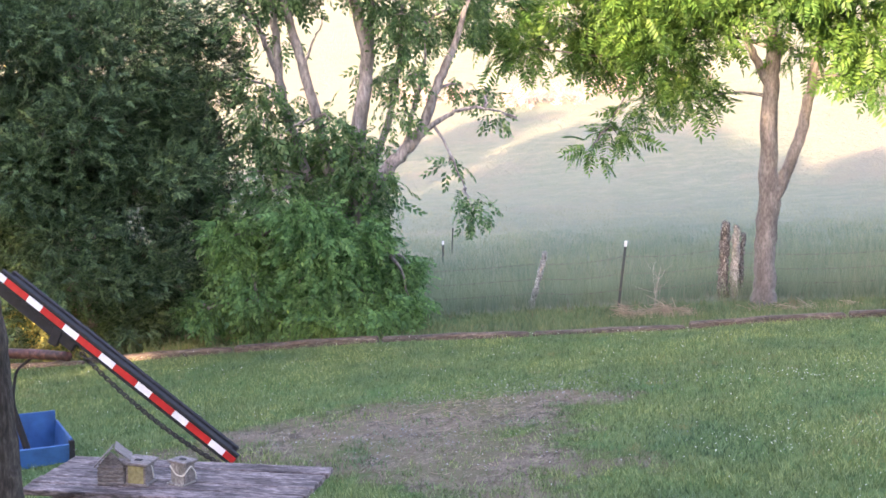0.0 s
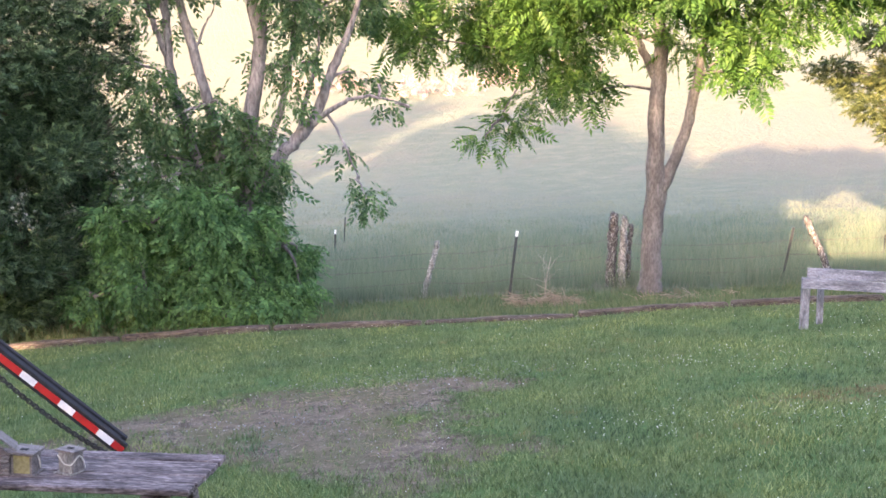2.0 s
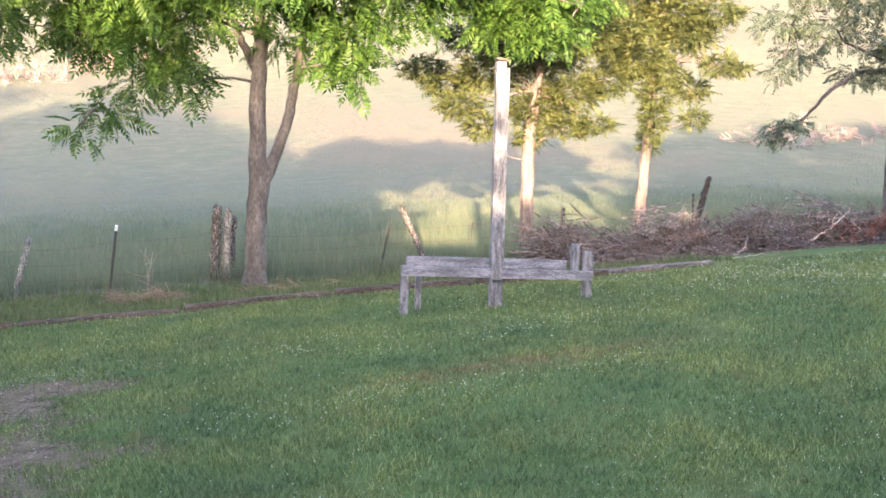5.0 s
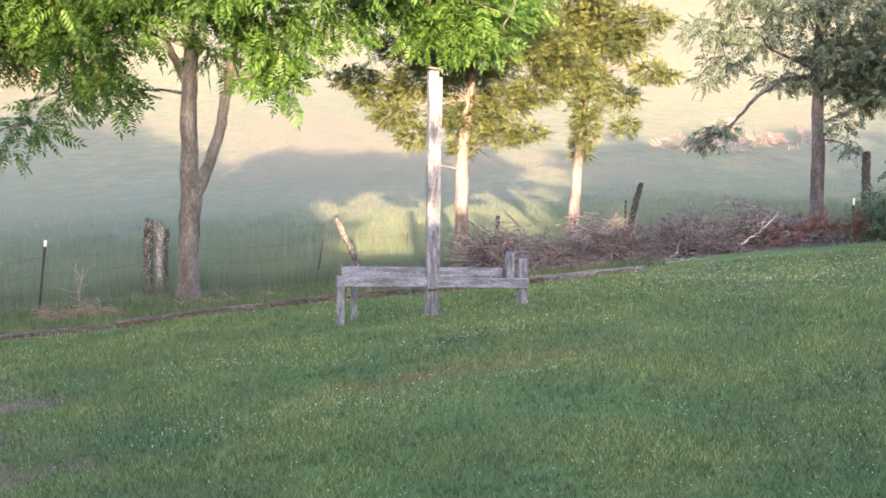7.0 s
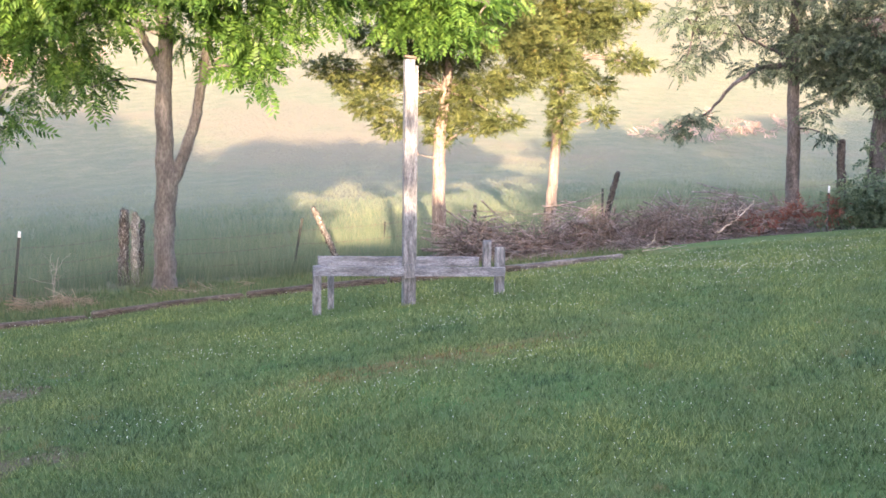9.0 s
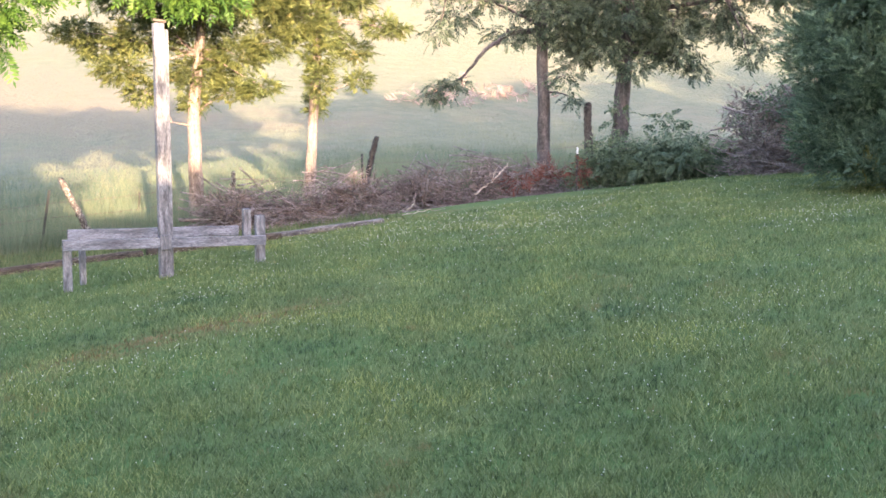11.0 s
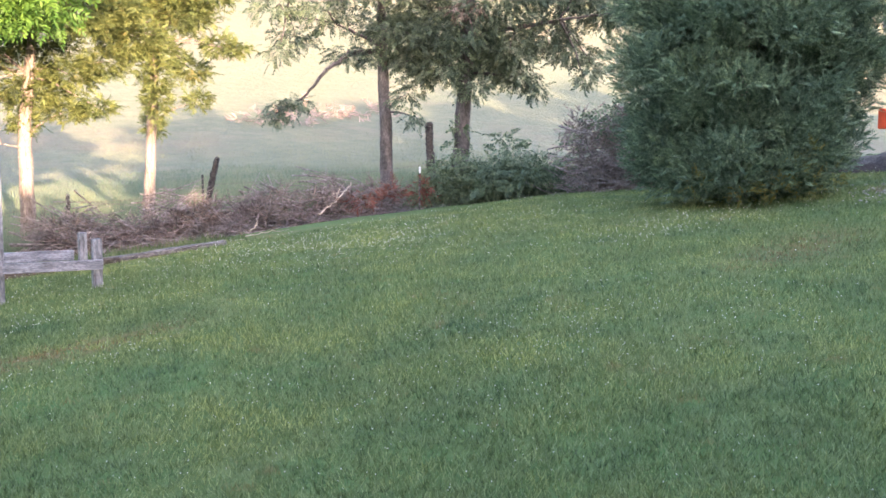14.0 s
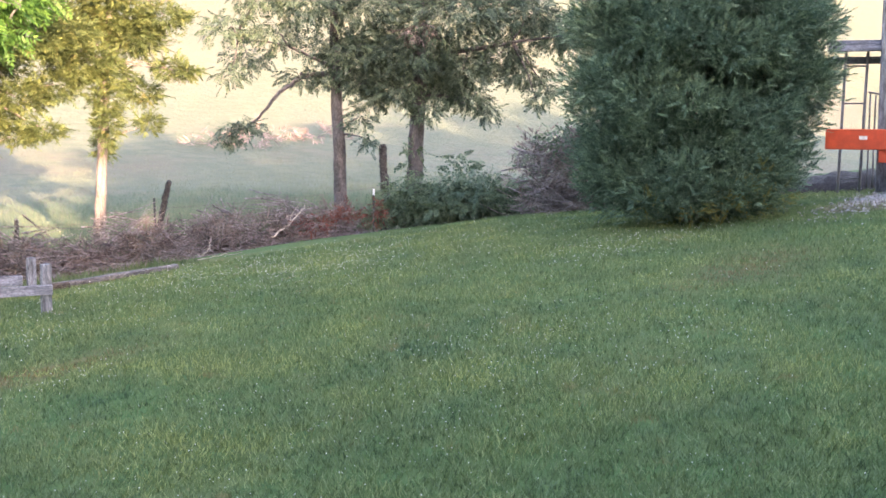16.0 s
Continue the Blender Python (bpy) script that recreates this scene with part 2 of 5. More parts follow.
def clump_points(clumps, density, rng, droop=0.35, shell=0.5, flat=0.0, plume=0.0):
    """Places and growing directions in soft-edged clumps (x, y, z, rx, ry, rz)."""
    P, D = [], []
    for c in clumps:
        x, y, z, rx, ry, rz = c
        n = max(6, int(density * (rx * ry + ry * rz + rx * rz) / 3 * 4))
        u = rng.standard_normal((n, 3))
        u /= np.linalg.norm(u, axis=1)[:, None]
        r = rng.uniform(0.15, 1.0, n) ** shell
        r *= 1 + 0.16 * rng.standard_normal(n)
        P.append(np.array([x, y, z]) + u * r[:, None] * (rx, ry, rz))
        d = u * (1, 1, 0.6 * (1 - flat)) + 0.45 * rng.standard_normal((n, 3)) * (1, 1, 1 - flat)
        d[:, 2] -= droop
        if plume:
            out = np.array([x, y, 0.0]) / (math.hypot(x, y) + 0.3)
            d = 0.55 * d + plume * (out + np.array([0, 0, 0.35]))
        D.append(d)
    return np.vstack(P), np.vstack(D)


def fill_clumps(seed, count, centre, radii, size=(0.5, 0.9), bias=0.5, keep=None):
    """Many clumps spread through an uneven ellipsoid."""
    rng = np.random.default_rng(seed)
    out = []
    while len(out) < count:
        u = rng.standard_normal(3)
        u /= np.linalg.norm(u)
        p = u * rng.uniform(0.1, 1) ** bias * radii + centre
        if keep and not keep(p):
            continue
        r = rng.uniform(*size)
        out.append((*p, r * rng.uniform(0.8, 1.3), r * rng.uniform(0.8, 1.3), r * rng.uniform(0.55, 0.9)))
    return out


# ---- materials ----
def ground_material():
    m, nt, b = material("grass_soil_and_field", 0.95, 0.1)
    geo = nt.nodes.new("ShaderNodeNewGeometry")
    pos = geo.outputs["Position"]
    fine = noise_of(nt, pos, 26.0, 6.0, 0.7)
    mid = noise_of(nt, pos, 2.2, 5.0, 0.65)
    broad = noise_of(nt, pos, 0.35, 3.0, 0.5)
    lawn = ramp(nt, fine, [(0.3, (0.032, 0.06, 0.022)), (0.55, (0.075, 0.135, 0.045)), (0.75, (0.15, 0.21, 0.078))])
    lawn = mix(nt, ramp(nt, mid, [(0.42, (0, 0, 0)), (0.72, (0.75,) * 3)]), lawn, (0.15, 0.165, 0.065))
    lawn = mix(nt, ramp(nt, broad, [(0.4, (0, 0, 0)), (0.7, (0.55,) * 3)]), lawn, (0.07, 0.155, 0.05))
    dry = nt.nodes.new("ShaderNodeAttribute")
    dry.attribute_name = "dry"
    thin = ramp(nt, noise_of(nt, pos, 5.0, 4.0), [(0.35, (0, 0, 0)), (0.65, (1, 1, 1))])
    lawn = mix(nt, mix(nt, 1.0, dry.outputs["Color"], thin, "MULTIPLY"), lawn, (0.21, 0.135, 0.07))
    # bare trodden soil with gravel showing through
    soil = ramp(nt, noise_of(nt, pos, 38.0, 5.0, 0.75), [(0.36, (0.066, 0.05, 0.039)), (0.5, (0.152, 0.118, 0.092)), (0.64, (0.37, 0.3, 0.24))])
    soil = mix(nt, 1.0, soil, ramp(nt, noise_of(nt, pos, 6.5, 5.0, 0.7), [(0.38, (0.42,) * 3), (0.62, (1.4,) * 3)]), "MULTIPLY")
    soil = mix(nt, ramp(nt, mid, [(0.38, (0, 0, 0)), (0.6, (0.8,) * 3)]), soil, (0.165, 0.126, 0.09))
    soil = mix(nt, ramp(nt, noise_of(nt, pos, 1.3, 4.0, 0.6), [(0.45, (0, 0, 0)), (0.6, (0.7,) * 3)]), soil, (0.12, 0.115, 0.062))
    dirt = nt.nodes.new("ShaderNodeAttribute")
    dirt.attribute_name = "dirt"
    brk = noise_of(nt, pos, 3.1, 6.0, 0.75)
    add = nt.nodes.new("ShaderNodeMath")
    nt.links.new(dirt.outputs["Fac"], add.inputs[0])
    nt.links.new(brk, add.inputs[1])
    dirt_mask = ramp(nt, add.outputs[0], [(0.8, (0, 0, 0)), (0.98, (0.94,) * 3)])
    col = mix(nt, dirt_mask, lawn, soil)
    # hay paled for distant mist in its base colour, browner thatch in drifts
    hay_n = noise_of(nt, pos, 0.9, 8.0, 0.7)
    hay = ramp(nt, hay_n, [(0.32, (0.138, 0.155, 0.104)), (0.5, (0.162, 0.176, 0.119)), (0.68, (0.205, 0.206, 0.14))])
    drift = noise_of(nt, pos, 0.06, 5.0, 0.65)
    hay = mix(nt, ramp(nt, drift, [(0.48, (0, 0, 0)), (0.6, (0.75,) * 3)]), hay, (0.21, 0.182, 0.13))
    hay = mix(nt, ramp(nt, noise_of(nt, pos, 0.03, 2.0), [(0.42, (0, 0, 0)), (0.62, (0.5,) * 3)]), hay, (0.128, 0.16, 0.114))
    fld = nt.nodes.new("ShaderNodeAttribute")
    fld.attribute_name = "field"
    col = mix(nt, fld.outputs["Fac"], col, hay)
    nt.links.new(col, b.inputs["Base Color"])
    rough_part = ramp(nt, fld.outputs["Fac"], [(0.2, (1, 1, 1)), (0.9, (0, 0, 0))])
    canopy = mix(nt, 1.0, noise_of(nt, pos, 2.6, 4.0, 0.6), fld.outputs["Color"], "MULTIPLY")
    clods = mix(nt, 1.0, noise_of(nt, pos, 9.0, 5.0, 0.65), dirt_mask, "MULTIPLY")
    normal = None
    for height, strength, depth in ((mix(nt, 1.0, fine, rough_part, "MULTIPLY"), 0.6, 0.03), (clods, 0.9, 0.07), (canopy, 0.9, 0.34)):
        n = node(nt, "ShaderNodeBump", Strength=strength, Distance=depth)
        nt.links.new(height, n.inputs["Height"])
        if normal:
            nt.links.new(normal, n.inputs["Normal"])
        normal = n.outputs["Normal"]
    nt.links.new(normal, b.inputs["Normal"])
    return m


GROUND = ground_material()
LAWN_BLADE = foliage("lawn_blades", (0.05, 0.088, 0.035), (0.145, 0.212, 0.082), (0.31, 0.39, 0.185), 0.3, 0.5, 0.8, rare=(0.2, 0.2, 0.085), swing=1.9)
# hay blades lightened to carry the mist over the field
HAY_BLADE = foliage("tall_hay", (0.11, 0.168, 0.105), (0.165, 0.222, 0.146), (0.235, 0.275, 0.19), 0.4, 0.7, 0.4)
CLOVER = plain("clover_heads", (0.74, 0.75, 0.68), 0.9)
WALNUT_LEAF = foliage("walnut_leaves", (0.042, 0.112, 0.026), (0.08, 0.188, 0.042), (0.132, 0.255, 0.056), 0.5, 0.5, 0.5)
ELDER_LEAF = foliage("box_elder_leaves", (0.044, 0.12, 0.046), (0.092, 0.225, 0.076), (0.175, 0.345, 0.12), 0.4, 0.5, 0.7)
WILLOW_LEAF = foliage("pale_tree_leaves", (0.042, 0.108, 0.045), (0.078, 0.17, 0.066), (0.135, 0.24, 0.1), 0.4, 0.55, 0.7)
CEDAR_DARK = foliage("dark_cedar_sprays", (0.022, 0.052, 0.027), (0.055, 0.11, 0.054), (0.138, 0.228, 0.108), 0.15, 0.7, 0.6, rare=(0.05, 0.04, 0.028))
CEDAR_PALE = foliage("olive_cedar_sprays", (0.072, 0.106, 0.04), (0.13, 0.165, 0.06), (0.198, 0.228, 0.088), 0.35, 0.65, 0.9, rare=(0.21, 0.2, 0.075))
OAK_LEAF = foliage("shaded_blue_green_leaves", (0.05, 0.082, 0.058), (0.092, 0.14, 0.096), (0.16, 0.21, 0.142), 0.3, 0.6, 0.6)
JUNIPER = foliage("juniper_sprays", (0.048, 0.1, 0.072), (0.108, 0.192, 0.13), (0.21, 0.318, 0.205), 0.15, 0.65, 0.8)
WEED = foliage("weeds", (0.06, 0.1, 0.062), (0.1, 0.156, 0.095), (0.165, 0.22, 0.135), 0.3, 0.6, 0.9)
RUST_LEAF = foliage("dead_rusty_needles", (0.12, 0.045, 0.034), (0.19, 0.07, 0.05), (0.26, 0.11, 0.08), 0.2, 0.8, 1.2)
BROWN_LEAF = foliage("dead_brown_sprays", (0.12, 0.093, 0.088), (0.205, 0.163, 0.152), (0.31, 0.255, 0.238), 0.2, 0.85, 0.9)
PINK_BRUSH = foliage("reddish_brush", (0.3, 0.21, 0.19), (0.4, 0.29, 0.26), (0.48, 0.37, 0.32), 0.2, 0.85, 0.4)
YELLOW_LEAF = foliage("yellowing_and_sunlit_leaves", (0.1, 0.11, 0.035), (0.16, 0.17, 0.05), (0.24, 0.24, 0.08), 0.3, 0.6, 1.5)
BARK = two_scale("grey_brown_bark", (0.09, 0.087, 0.083), (0.14, 0.136, 0.13), (0.2, 0.195, 0.188), 1.3, 7.0, (4, 4, 1.6), relief=0.6, depth=0.02)
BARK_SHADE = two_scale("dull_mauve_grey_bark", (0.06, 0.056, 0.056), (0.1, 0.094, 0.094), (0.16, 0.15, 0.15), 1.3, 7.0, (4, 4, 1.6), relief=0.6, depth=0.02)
BARK_PALE = two_scale("pale_smooth_bark", (0.115, 0.112, 0.112), (0.2, 0.196, 0.195), (0.3, 0.295, 0.29), 1.4, 7.0, (3, 3, 1), relief=0.6, depth=0.02)
BARK_RED = two_scale("shaggy_cedar_bark", (0.12, 0.094, 0.084), (0.25, 0.212, 0.195), (0.4, 0.35, 0.32), 2.0, 12.0, (7, 7, 0.8), relief=0.9, depth=0.03)
LOOSE = two_scale("grey_loose_timber", (0.07, 0.066, 0.064), (0.15, 0.143, 0.138), (0.28, 0.265, 0.255), 2.0, 10.0, (1, 6, 6), relief=0.7)
TIMBER = two_scale("old_landscape_timber", (0.038, 0.03, 0.024), (0.088, 0.07, 0.055), (0.21, 0.175, 0.14), 1.4, 10.0, (1, 6, 6), relief=0.7)
GREY_WOOD = two_scale("silvered_lumber", (0.125, 0.134, 0.146), (0.208, 0.224, 0.246), (0.32, 0.34, 0.368), 3.4, 18.0, (5, 5, 1), relief=0.5, depth=0.004, vary=0.5)
GREY_BOARD = two_scale("silvered_board", (0.105, 0.118, 0.142), (0.205, 0.226, 0.265), (0.35, 0.38, 0.425), 2.2, 20.0, (1, 6, 6), relief=0.45, depth=0.004, vary=0.45)
POST_WOOD = two_scale("lichened_post", (0.045, 0.04, 0.037), (0.1, 0.09, 0.085), (0.42, 0.42, 0.39), 5.0, 14.0, (3, 3, 1.4), relief=0.9, depth=0.02)
STEEL = plain("dark_steel_post", (0.05, 0.055, 0.05), 0.6, 0.3)
WHITE = plain("white_paint", (0.75, 0.75, 0.73), 0.5)
WIRE = plain("rusty_wire", (0.16, 0.13, 0.11), 0.6, 0.6)
TWIG = two_scale("dead_twigs", (0.125, 0.105, 0.1), (0.24, 0.208, 0.198), (0.38, 0.34, 0.325), 3.0, 12.0, relief=0.4)
STRAW = foliage("pale_straw", (0.24, 0.19, 0.145), (0.34, 0.27, 0.21), (0.44, 0.37, 0.29), 0.2, 0.9)

# ---- ground, one sheet to the far hills ----
def build_ground():
    rad = np.concatenate([[0.01], np.linspace(1, 30, 88), 30 * 1.045 ** np.arange(1, 86)])
    az = np.radians(np.linspace(-180, 180, 289)[:-1])
    R, A = np.meshgrid(rad, az, indexing="ij")
    x, y = R * np.sin(A), R * np.cos(A)
    z = land(x, y)
    i, j = np.meshgrid(np.arange(len(rad) - 1), np.arange(len(az)), indexing="ij")
    k = len(az)
    a, b = i * k + j, i * k + (j + 1) % k
    faces = np.stack([a, a + k, b + k, b], -1).reshape(-1, 4)
    me = mesh_of("ground", np.stack([x, y, z], -1), faces, GROUND, True)
    for name, val in (("field", field_share(x, y)), ("dirt", dirt_share(x, y) + gravel_share(x, y) + bank_share(x, y)), ("dry", dry_share(x, y))):
        at = me.attributes.new(name, "FLOAT", "POINT")
        at.data.foreach_set("value", np.asarray(val, np.float32).ravel())
    ob = new("ground", me)
    return tagged(ob, "mown lawn with bare soil, running into a hay hillside paled for mist", "ground", kind="structure")


def gravel_share(x, y):
    return 1.1 * np.exp(-(((x - 21.4) / 2.6) ** 4 + ((y - 6.6) / 0.75) ** 4))


def bank_share(x, y):
    d = np.abs(y - timber_y(x) - 0.4)
    return 0.52 * np.exp(-(d / 0.55) ** 2) * (x < 13) * (x > -14)


def dry_share(x, y):
    a = np.exp(-(((x - 4.7) / 1.0) ** 2 + ((y - 9.95) / 0.35) ** 2))
    b = np.exp(-(((x - 6.3) / 1.2) ** 2 + ((y - 10.0) / 0.4) ** 2))
    c = np.exp(-(((x - 13.2) / 1.6) ** 2 + ((y - 5.8) / 0.6) ** 2))
    d = np.exp(-(((x - 13.0) / 3.0) ** 2 + ((y - 16.8) / 0.5) ** 2))
    return np.clip(0.9 * a + 0.7 * b + 0.7 * c + 0.6 * d, 0, 1)


build_ground()


def blades(name, xs, ys, height, width, mat, seed, lean=0.4, per=4, label="", spread=0.03):
    rng = np.random.default_rng(seed)
    n = len(xs) * per
    x = np.repeat(xs, per) + spread * rng.standard_normal(n)
    y = np.repeat(ys, per) + spread * rng.standard_normal(n)
    z = land(x, y) - 0.01
    h = np.repeat(height, per) * rng.uniform(0.5, 1.25, n)
    a = rng.uniform(0, 2 * np.pi, n)
    w = width * rng.uniform(0.7, 1.3, n) / 2
    ln = lean * h * rng.uniform(0.2, 1.2, n)
    b = rng.uniform(0, 2 * np.pi, n)
    base = np.stack([x, y, z], -1)
    side = np.stack([np.cos(a) * w, np.sin(a) * w, 0 * a], -1)
    tip = base + np.stack([np.cos(b) * ln, np.sin(b) * ln, h], -1)
    v = np.stack([base - side, base + side, tip], 1).reshape(-1, 3)
    ob = new(name, mesh_of(name, v, np.arange(n * 3).reshape(-1, 3), mat))
    return tagged(ob, label, "grass", kind="stuff")


def lawn_points(seed, n, r0, r1, power=1.0):
    """Places on the lawn before the porch, spread over a fan."""
    rng = np.random.default_rng(seed)
    r = np.sqrt(rng.uniform(r0 ** 2, r1 ** 2, n)) if power == 1.0 else r0 + (r1 - r0) * rng.uniform(0, 1, n) ** power
    a = np.radians(rng.uniform(-25, 78, n))
    x, y = r * np.sin(a), r * np.cos(a)
    keep = (y < timber_y(x) - 0.16) & (dirt_share(x, y) + 0.9 * gravel_share(x, y) < rng.uniform(0.1, 1.0, n)) & (field_share(x, y) < 0.5) & (0.75 * dry_share(x, y) < rng.uniform(0, 1, n))
    return x[keep], y[keep], rng


def build_grass():
    x, y, rng = lawn_points(3, 150000, 4.5, 26.0, 1.2)
    patch = 0.75 + 0.5 * np.sin(x * 1.3 + 1.2 * np.sin(y * 0.9)) * np.sin(y * 1.1 + x * 0.35)
    h = (0.035 + 0.03 * rng.uniform(0, 1, len(x)) + 0.025 * np.clip(patch, 0, 1)) * (0.8 + 0.012 * np.hypot(x, y))
    blades("lawn_grass", x, y, h, 0.0095, LAWN_BLADE, 4, 0.9, 5, "short green mown lawn grass with clover", 0.04)
    # tall hay beyond the fence
    rng = np.random.default_rng(9)
    n = 52000
    x = rng.uniform(-14, 30, n)
    y = 21.2 + 17 * rng.uniform(0, 1, n) ** 2.9
    keep = field_share(x, y) > rng.uniform(0.3, 1, n)
    x, y = x[keep], y[keep]
    blades("field_grass", x, y, (0.36 + 0.3 * rng.uniform(0, 1, len(x))) * (1 - 0.048 * (y - 21.2)), 0.01, HAY_BLADE, 10, 0.35, 4, "tall uncut hay grass, colour paled for mist", 0.08)
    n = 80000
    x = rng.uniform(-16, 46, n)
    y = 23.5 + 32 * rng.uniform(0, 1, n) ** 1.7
    blades("hill_grass", x, y, (0.1 + 0.14 * rng.uniform(0, 1, n)) * (1.2 - 0.03 * (y - 24)), 0.012, HAZED_HAY_BLADE, 12, 0.5, 3, "hay grass on the hillside, colour paled for mist", 0.2)
    # rough strip between the timbers and the fence
    n = 9000
    x = rng.uniform(-8, 14, n)
    y = timber_y(x) + 0.3 + rng.uniform(0, 1, n) * (21.6 - timber_y(x))
    blades("bank_weeds", x, y, 0.06 + 0.14 * rng.uniform(0, 1, n) ** 2, 0.025, WEED_LIGHT, 13, 0.6, 4, "low weeds and rough grass on the bank", 0.07)
    # browned grass where the lawn has dried out
    n = 60000
    x, y = rng.uniform(2, 18, n), rng.uniform(4.5, 17.5, n)
    keep = (dry_share(x, y) > rng.uniform(0.15, 1.0, n)) & (y < timber_y(x))
    blades("dry_lawn_grass", x[keep], y[keep], 0.03 + 0.03 * rng.uniform(0, 1, keep.sum()), 0.01, DRY_BLADE, 15, 0.8, 4, "short browned grass in dry patches of the lawn", 0.04)
    # clover heads in drifts
    x, y, rng = lawn_points(21, 120000, 4.6, 27.0, 0.8)
    drift = 0.8 * np.exp(-(((x - 6.5) / 1.1) ** 2 + ((y - 11.6) / 0.45) ** 2)) + np.exp(-(((x - 12.6) / 3.4) ** 2 + ((y - 13.2) / 2.2) ** 2)) \
        + np.exp(-(((x - 14.9) / 2.0) ** 2 + ((y - 8.4) / 0.7) ** 2)) + 0.9 * np.exp(-(((x - 4.2) / 2.0) ** 2 + ((y - 9.2) / 0.45) ** 2)) \
        + 0.7 * np.exp(-(((x - 4.2) / 0.9) ** 2 + ((y - 12.3) / 0.5) ** 2)) + 0.5 * np.exp(-(((x - 7.5) / 2.5) ** 2 + ((y - 5.5) / 1.5) ** 2)) + 0.07
    wave = 0.5 + 0.5 * np.sin(x * 2.3 + 1.3 * np.sin(y * 3.1)) * np.sin(y * 2.9 + x)
    keep = rng.uniform(0, 1, len(x)) < 0.5 * drift * (0.25 + wave)
    x, y = x[keep], y[keep]
    z = land(x, y) + rng.uniform(0.05, 0.1, len(x))
    r = rng.uniform(0.7, 1.25, len(x)) * (0.0036 + 0.00019 * np.hypot(x, y))
    o = np.array([(1, 0, 0), (0, 1, 0), (-1, 0, 0), (0, -1, 0), (0, 0, 0.9), (0, 0, -0.7)])
    t = np.array([(0, 1, 4), (1, 2, 4), (2, 3, 4), (3, 0, 4), (1, 0, 5), (2, 1, 5), (3, 2, 5), (0, 3, 5)])
    v = np.stack([x, y, z], -1)[:, None] + r[:, None, None] * o
    f = (np.arange(len(x))[:, None, None] * 6 + t).reshape(-1, 3)
    tagged(new("clover_flowers", mesh_of("clover_flowers", v, f, CLOVER)), "white clover heads scattered in drifts over the lawn", "clover", kind="stuff")


# paler still: the hillside mist is put into the blade colour
HAZED_HAY_BLADE = foliage("haze_paled_hay", (0.2, 0.228, 0.152), (0.23, 0.252, 0.172), (0.27, 0.275, 0.19), 0.5, 0.8, 0.1)
DRY_BLADE = foliage("browned_blades", (0.1, 0.08, 0.035), (0.19, 0.14, 0.065), (0.3, 0.23, 0.12), 0.2, 0.8, 0.8)
WEED_LIGHT = foliage("bank_weed_leaves", (0.065, 0.11, 0.05), (0.12, 0.17, 0.078), (0.2, 0.22, 0.115), 0.3, 0.7, 0.9, rare=(0.17, 0.13, 0.085))
build_grass()


# ---- trees ----
def tree(name, x, y, rz, limbs, bark, clumps, template, density, size, leaf, label, category="tree", seed=0, sides=10,
         droop=0.35, shell=0.5, flat=0.0, twigs=True, sink=0.08, extra=(), plume=0.0):
    ob = thing(name, x, y, ground_z(x, y) - sink, rz)
    rng = np.random.default_rng(seed)
    if limbs:
        part("trunk", tubes("trunk", limbs, bark, sides, 0.05, 0.012, seed), bark, ob)
    if twigs and limbs:
        nodes = np.array([p[:3] for l in limbs for p in l[1:]])
        lines = []
        for c in clumps:
            k = np.argmin(np.linalg.norm((nodes - c[:3]) * (1, 1, 1.3), axis=1))
            a, b = nodes[k], np.array(c[:3])
            if np.linalg.norm(b - a) < 0.15:
                continue
            m = (a + b) / 2 + (0, 0, 0.12) + 0.08 * rng.standard_normal(3)
            lines.append([(*a, 0.035), (*m, 0.022), (*b, 0.008)])
        if lines:
            tagged(part("branchwork", tubes("branchwork", lines, bark, 5, 0.05, 0.015, seed + 5, 6), bark, ob), kind="stuff")
    P, D = clump_points(clumps, density, rng, droop, shell, flat, plume)
    part("crown", grow("crown", template, P, D, size, leaf, seed), leaf, ob)
    for kind, cl, mt, dens, lab in extra:
        P, D = clump_points(cl, dens, rng, droop, shell, flat)
        part(kind, grow(kind, template, P, D, size, mt, seed + 3), mt, ob, lab)
    return tagged(ob, label, category)


def c3(*rows):
    """Clumps from (x, z, radius) or (x, z, rx, rz), with a depth that wavers."""
    rng = np.random.default_rng(len(rows) * 7 + 1)
    out = []
    for r in rows:
        rx, rz = (r[2], r[2] * 0.8) if len(r) == 3 else r[2:4]
        out.append((r[0], rng.uniform(-0.7, 0.7), r[1], rx, max(rx * 0.8, 0.3), rz))
    return out


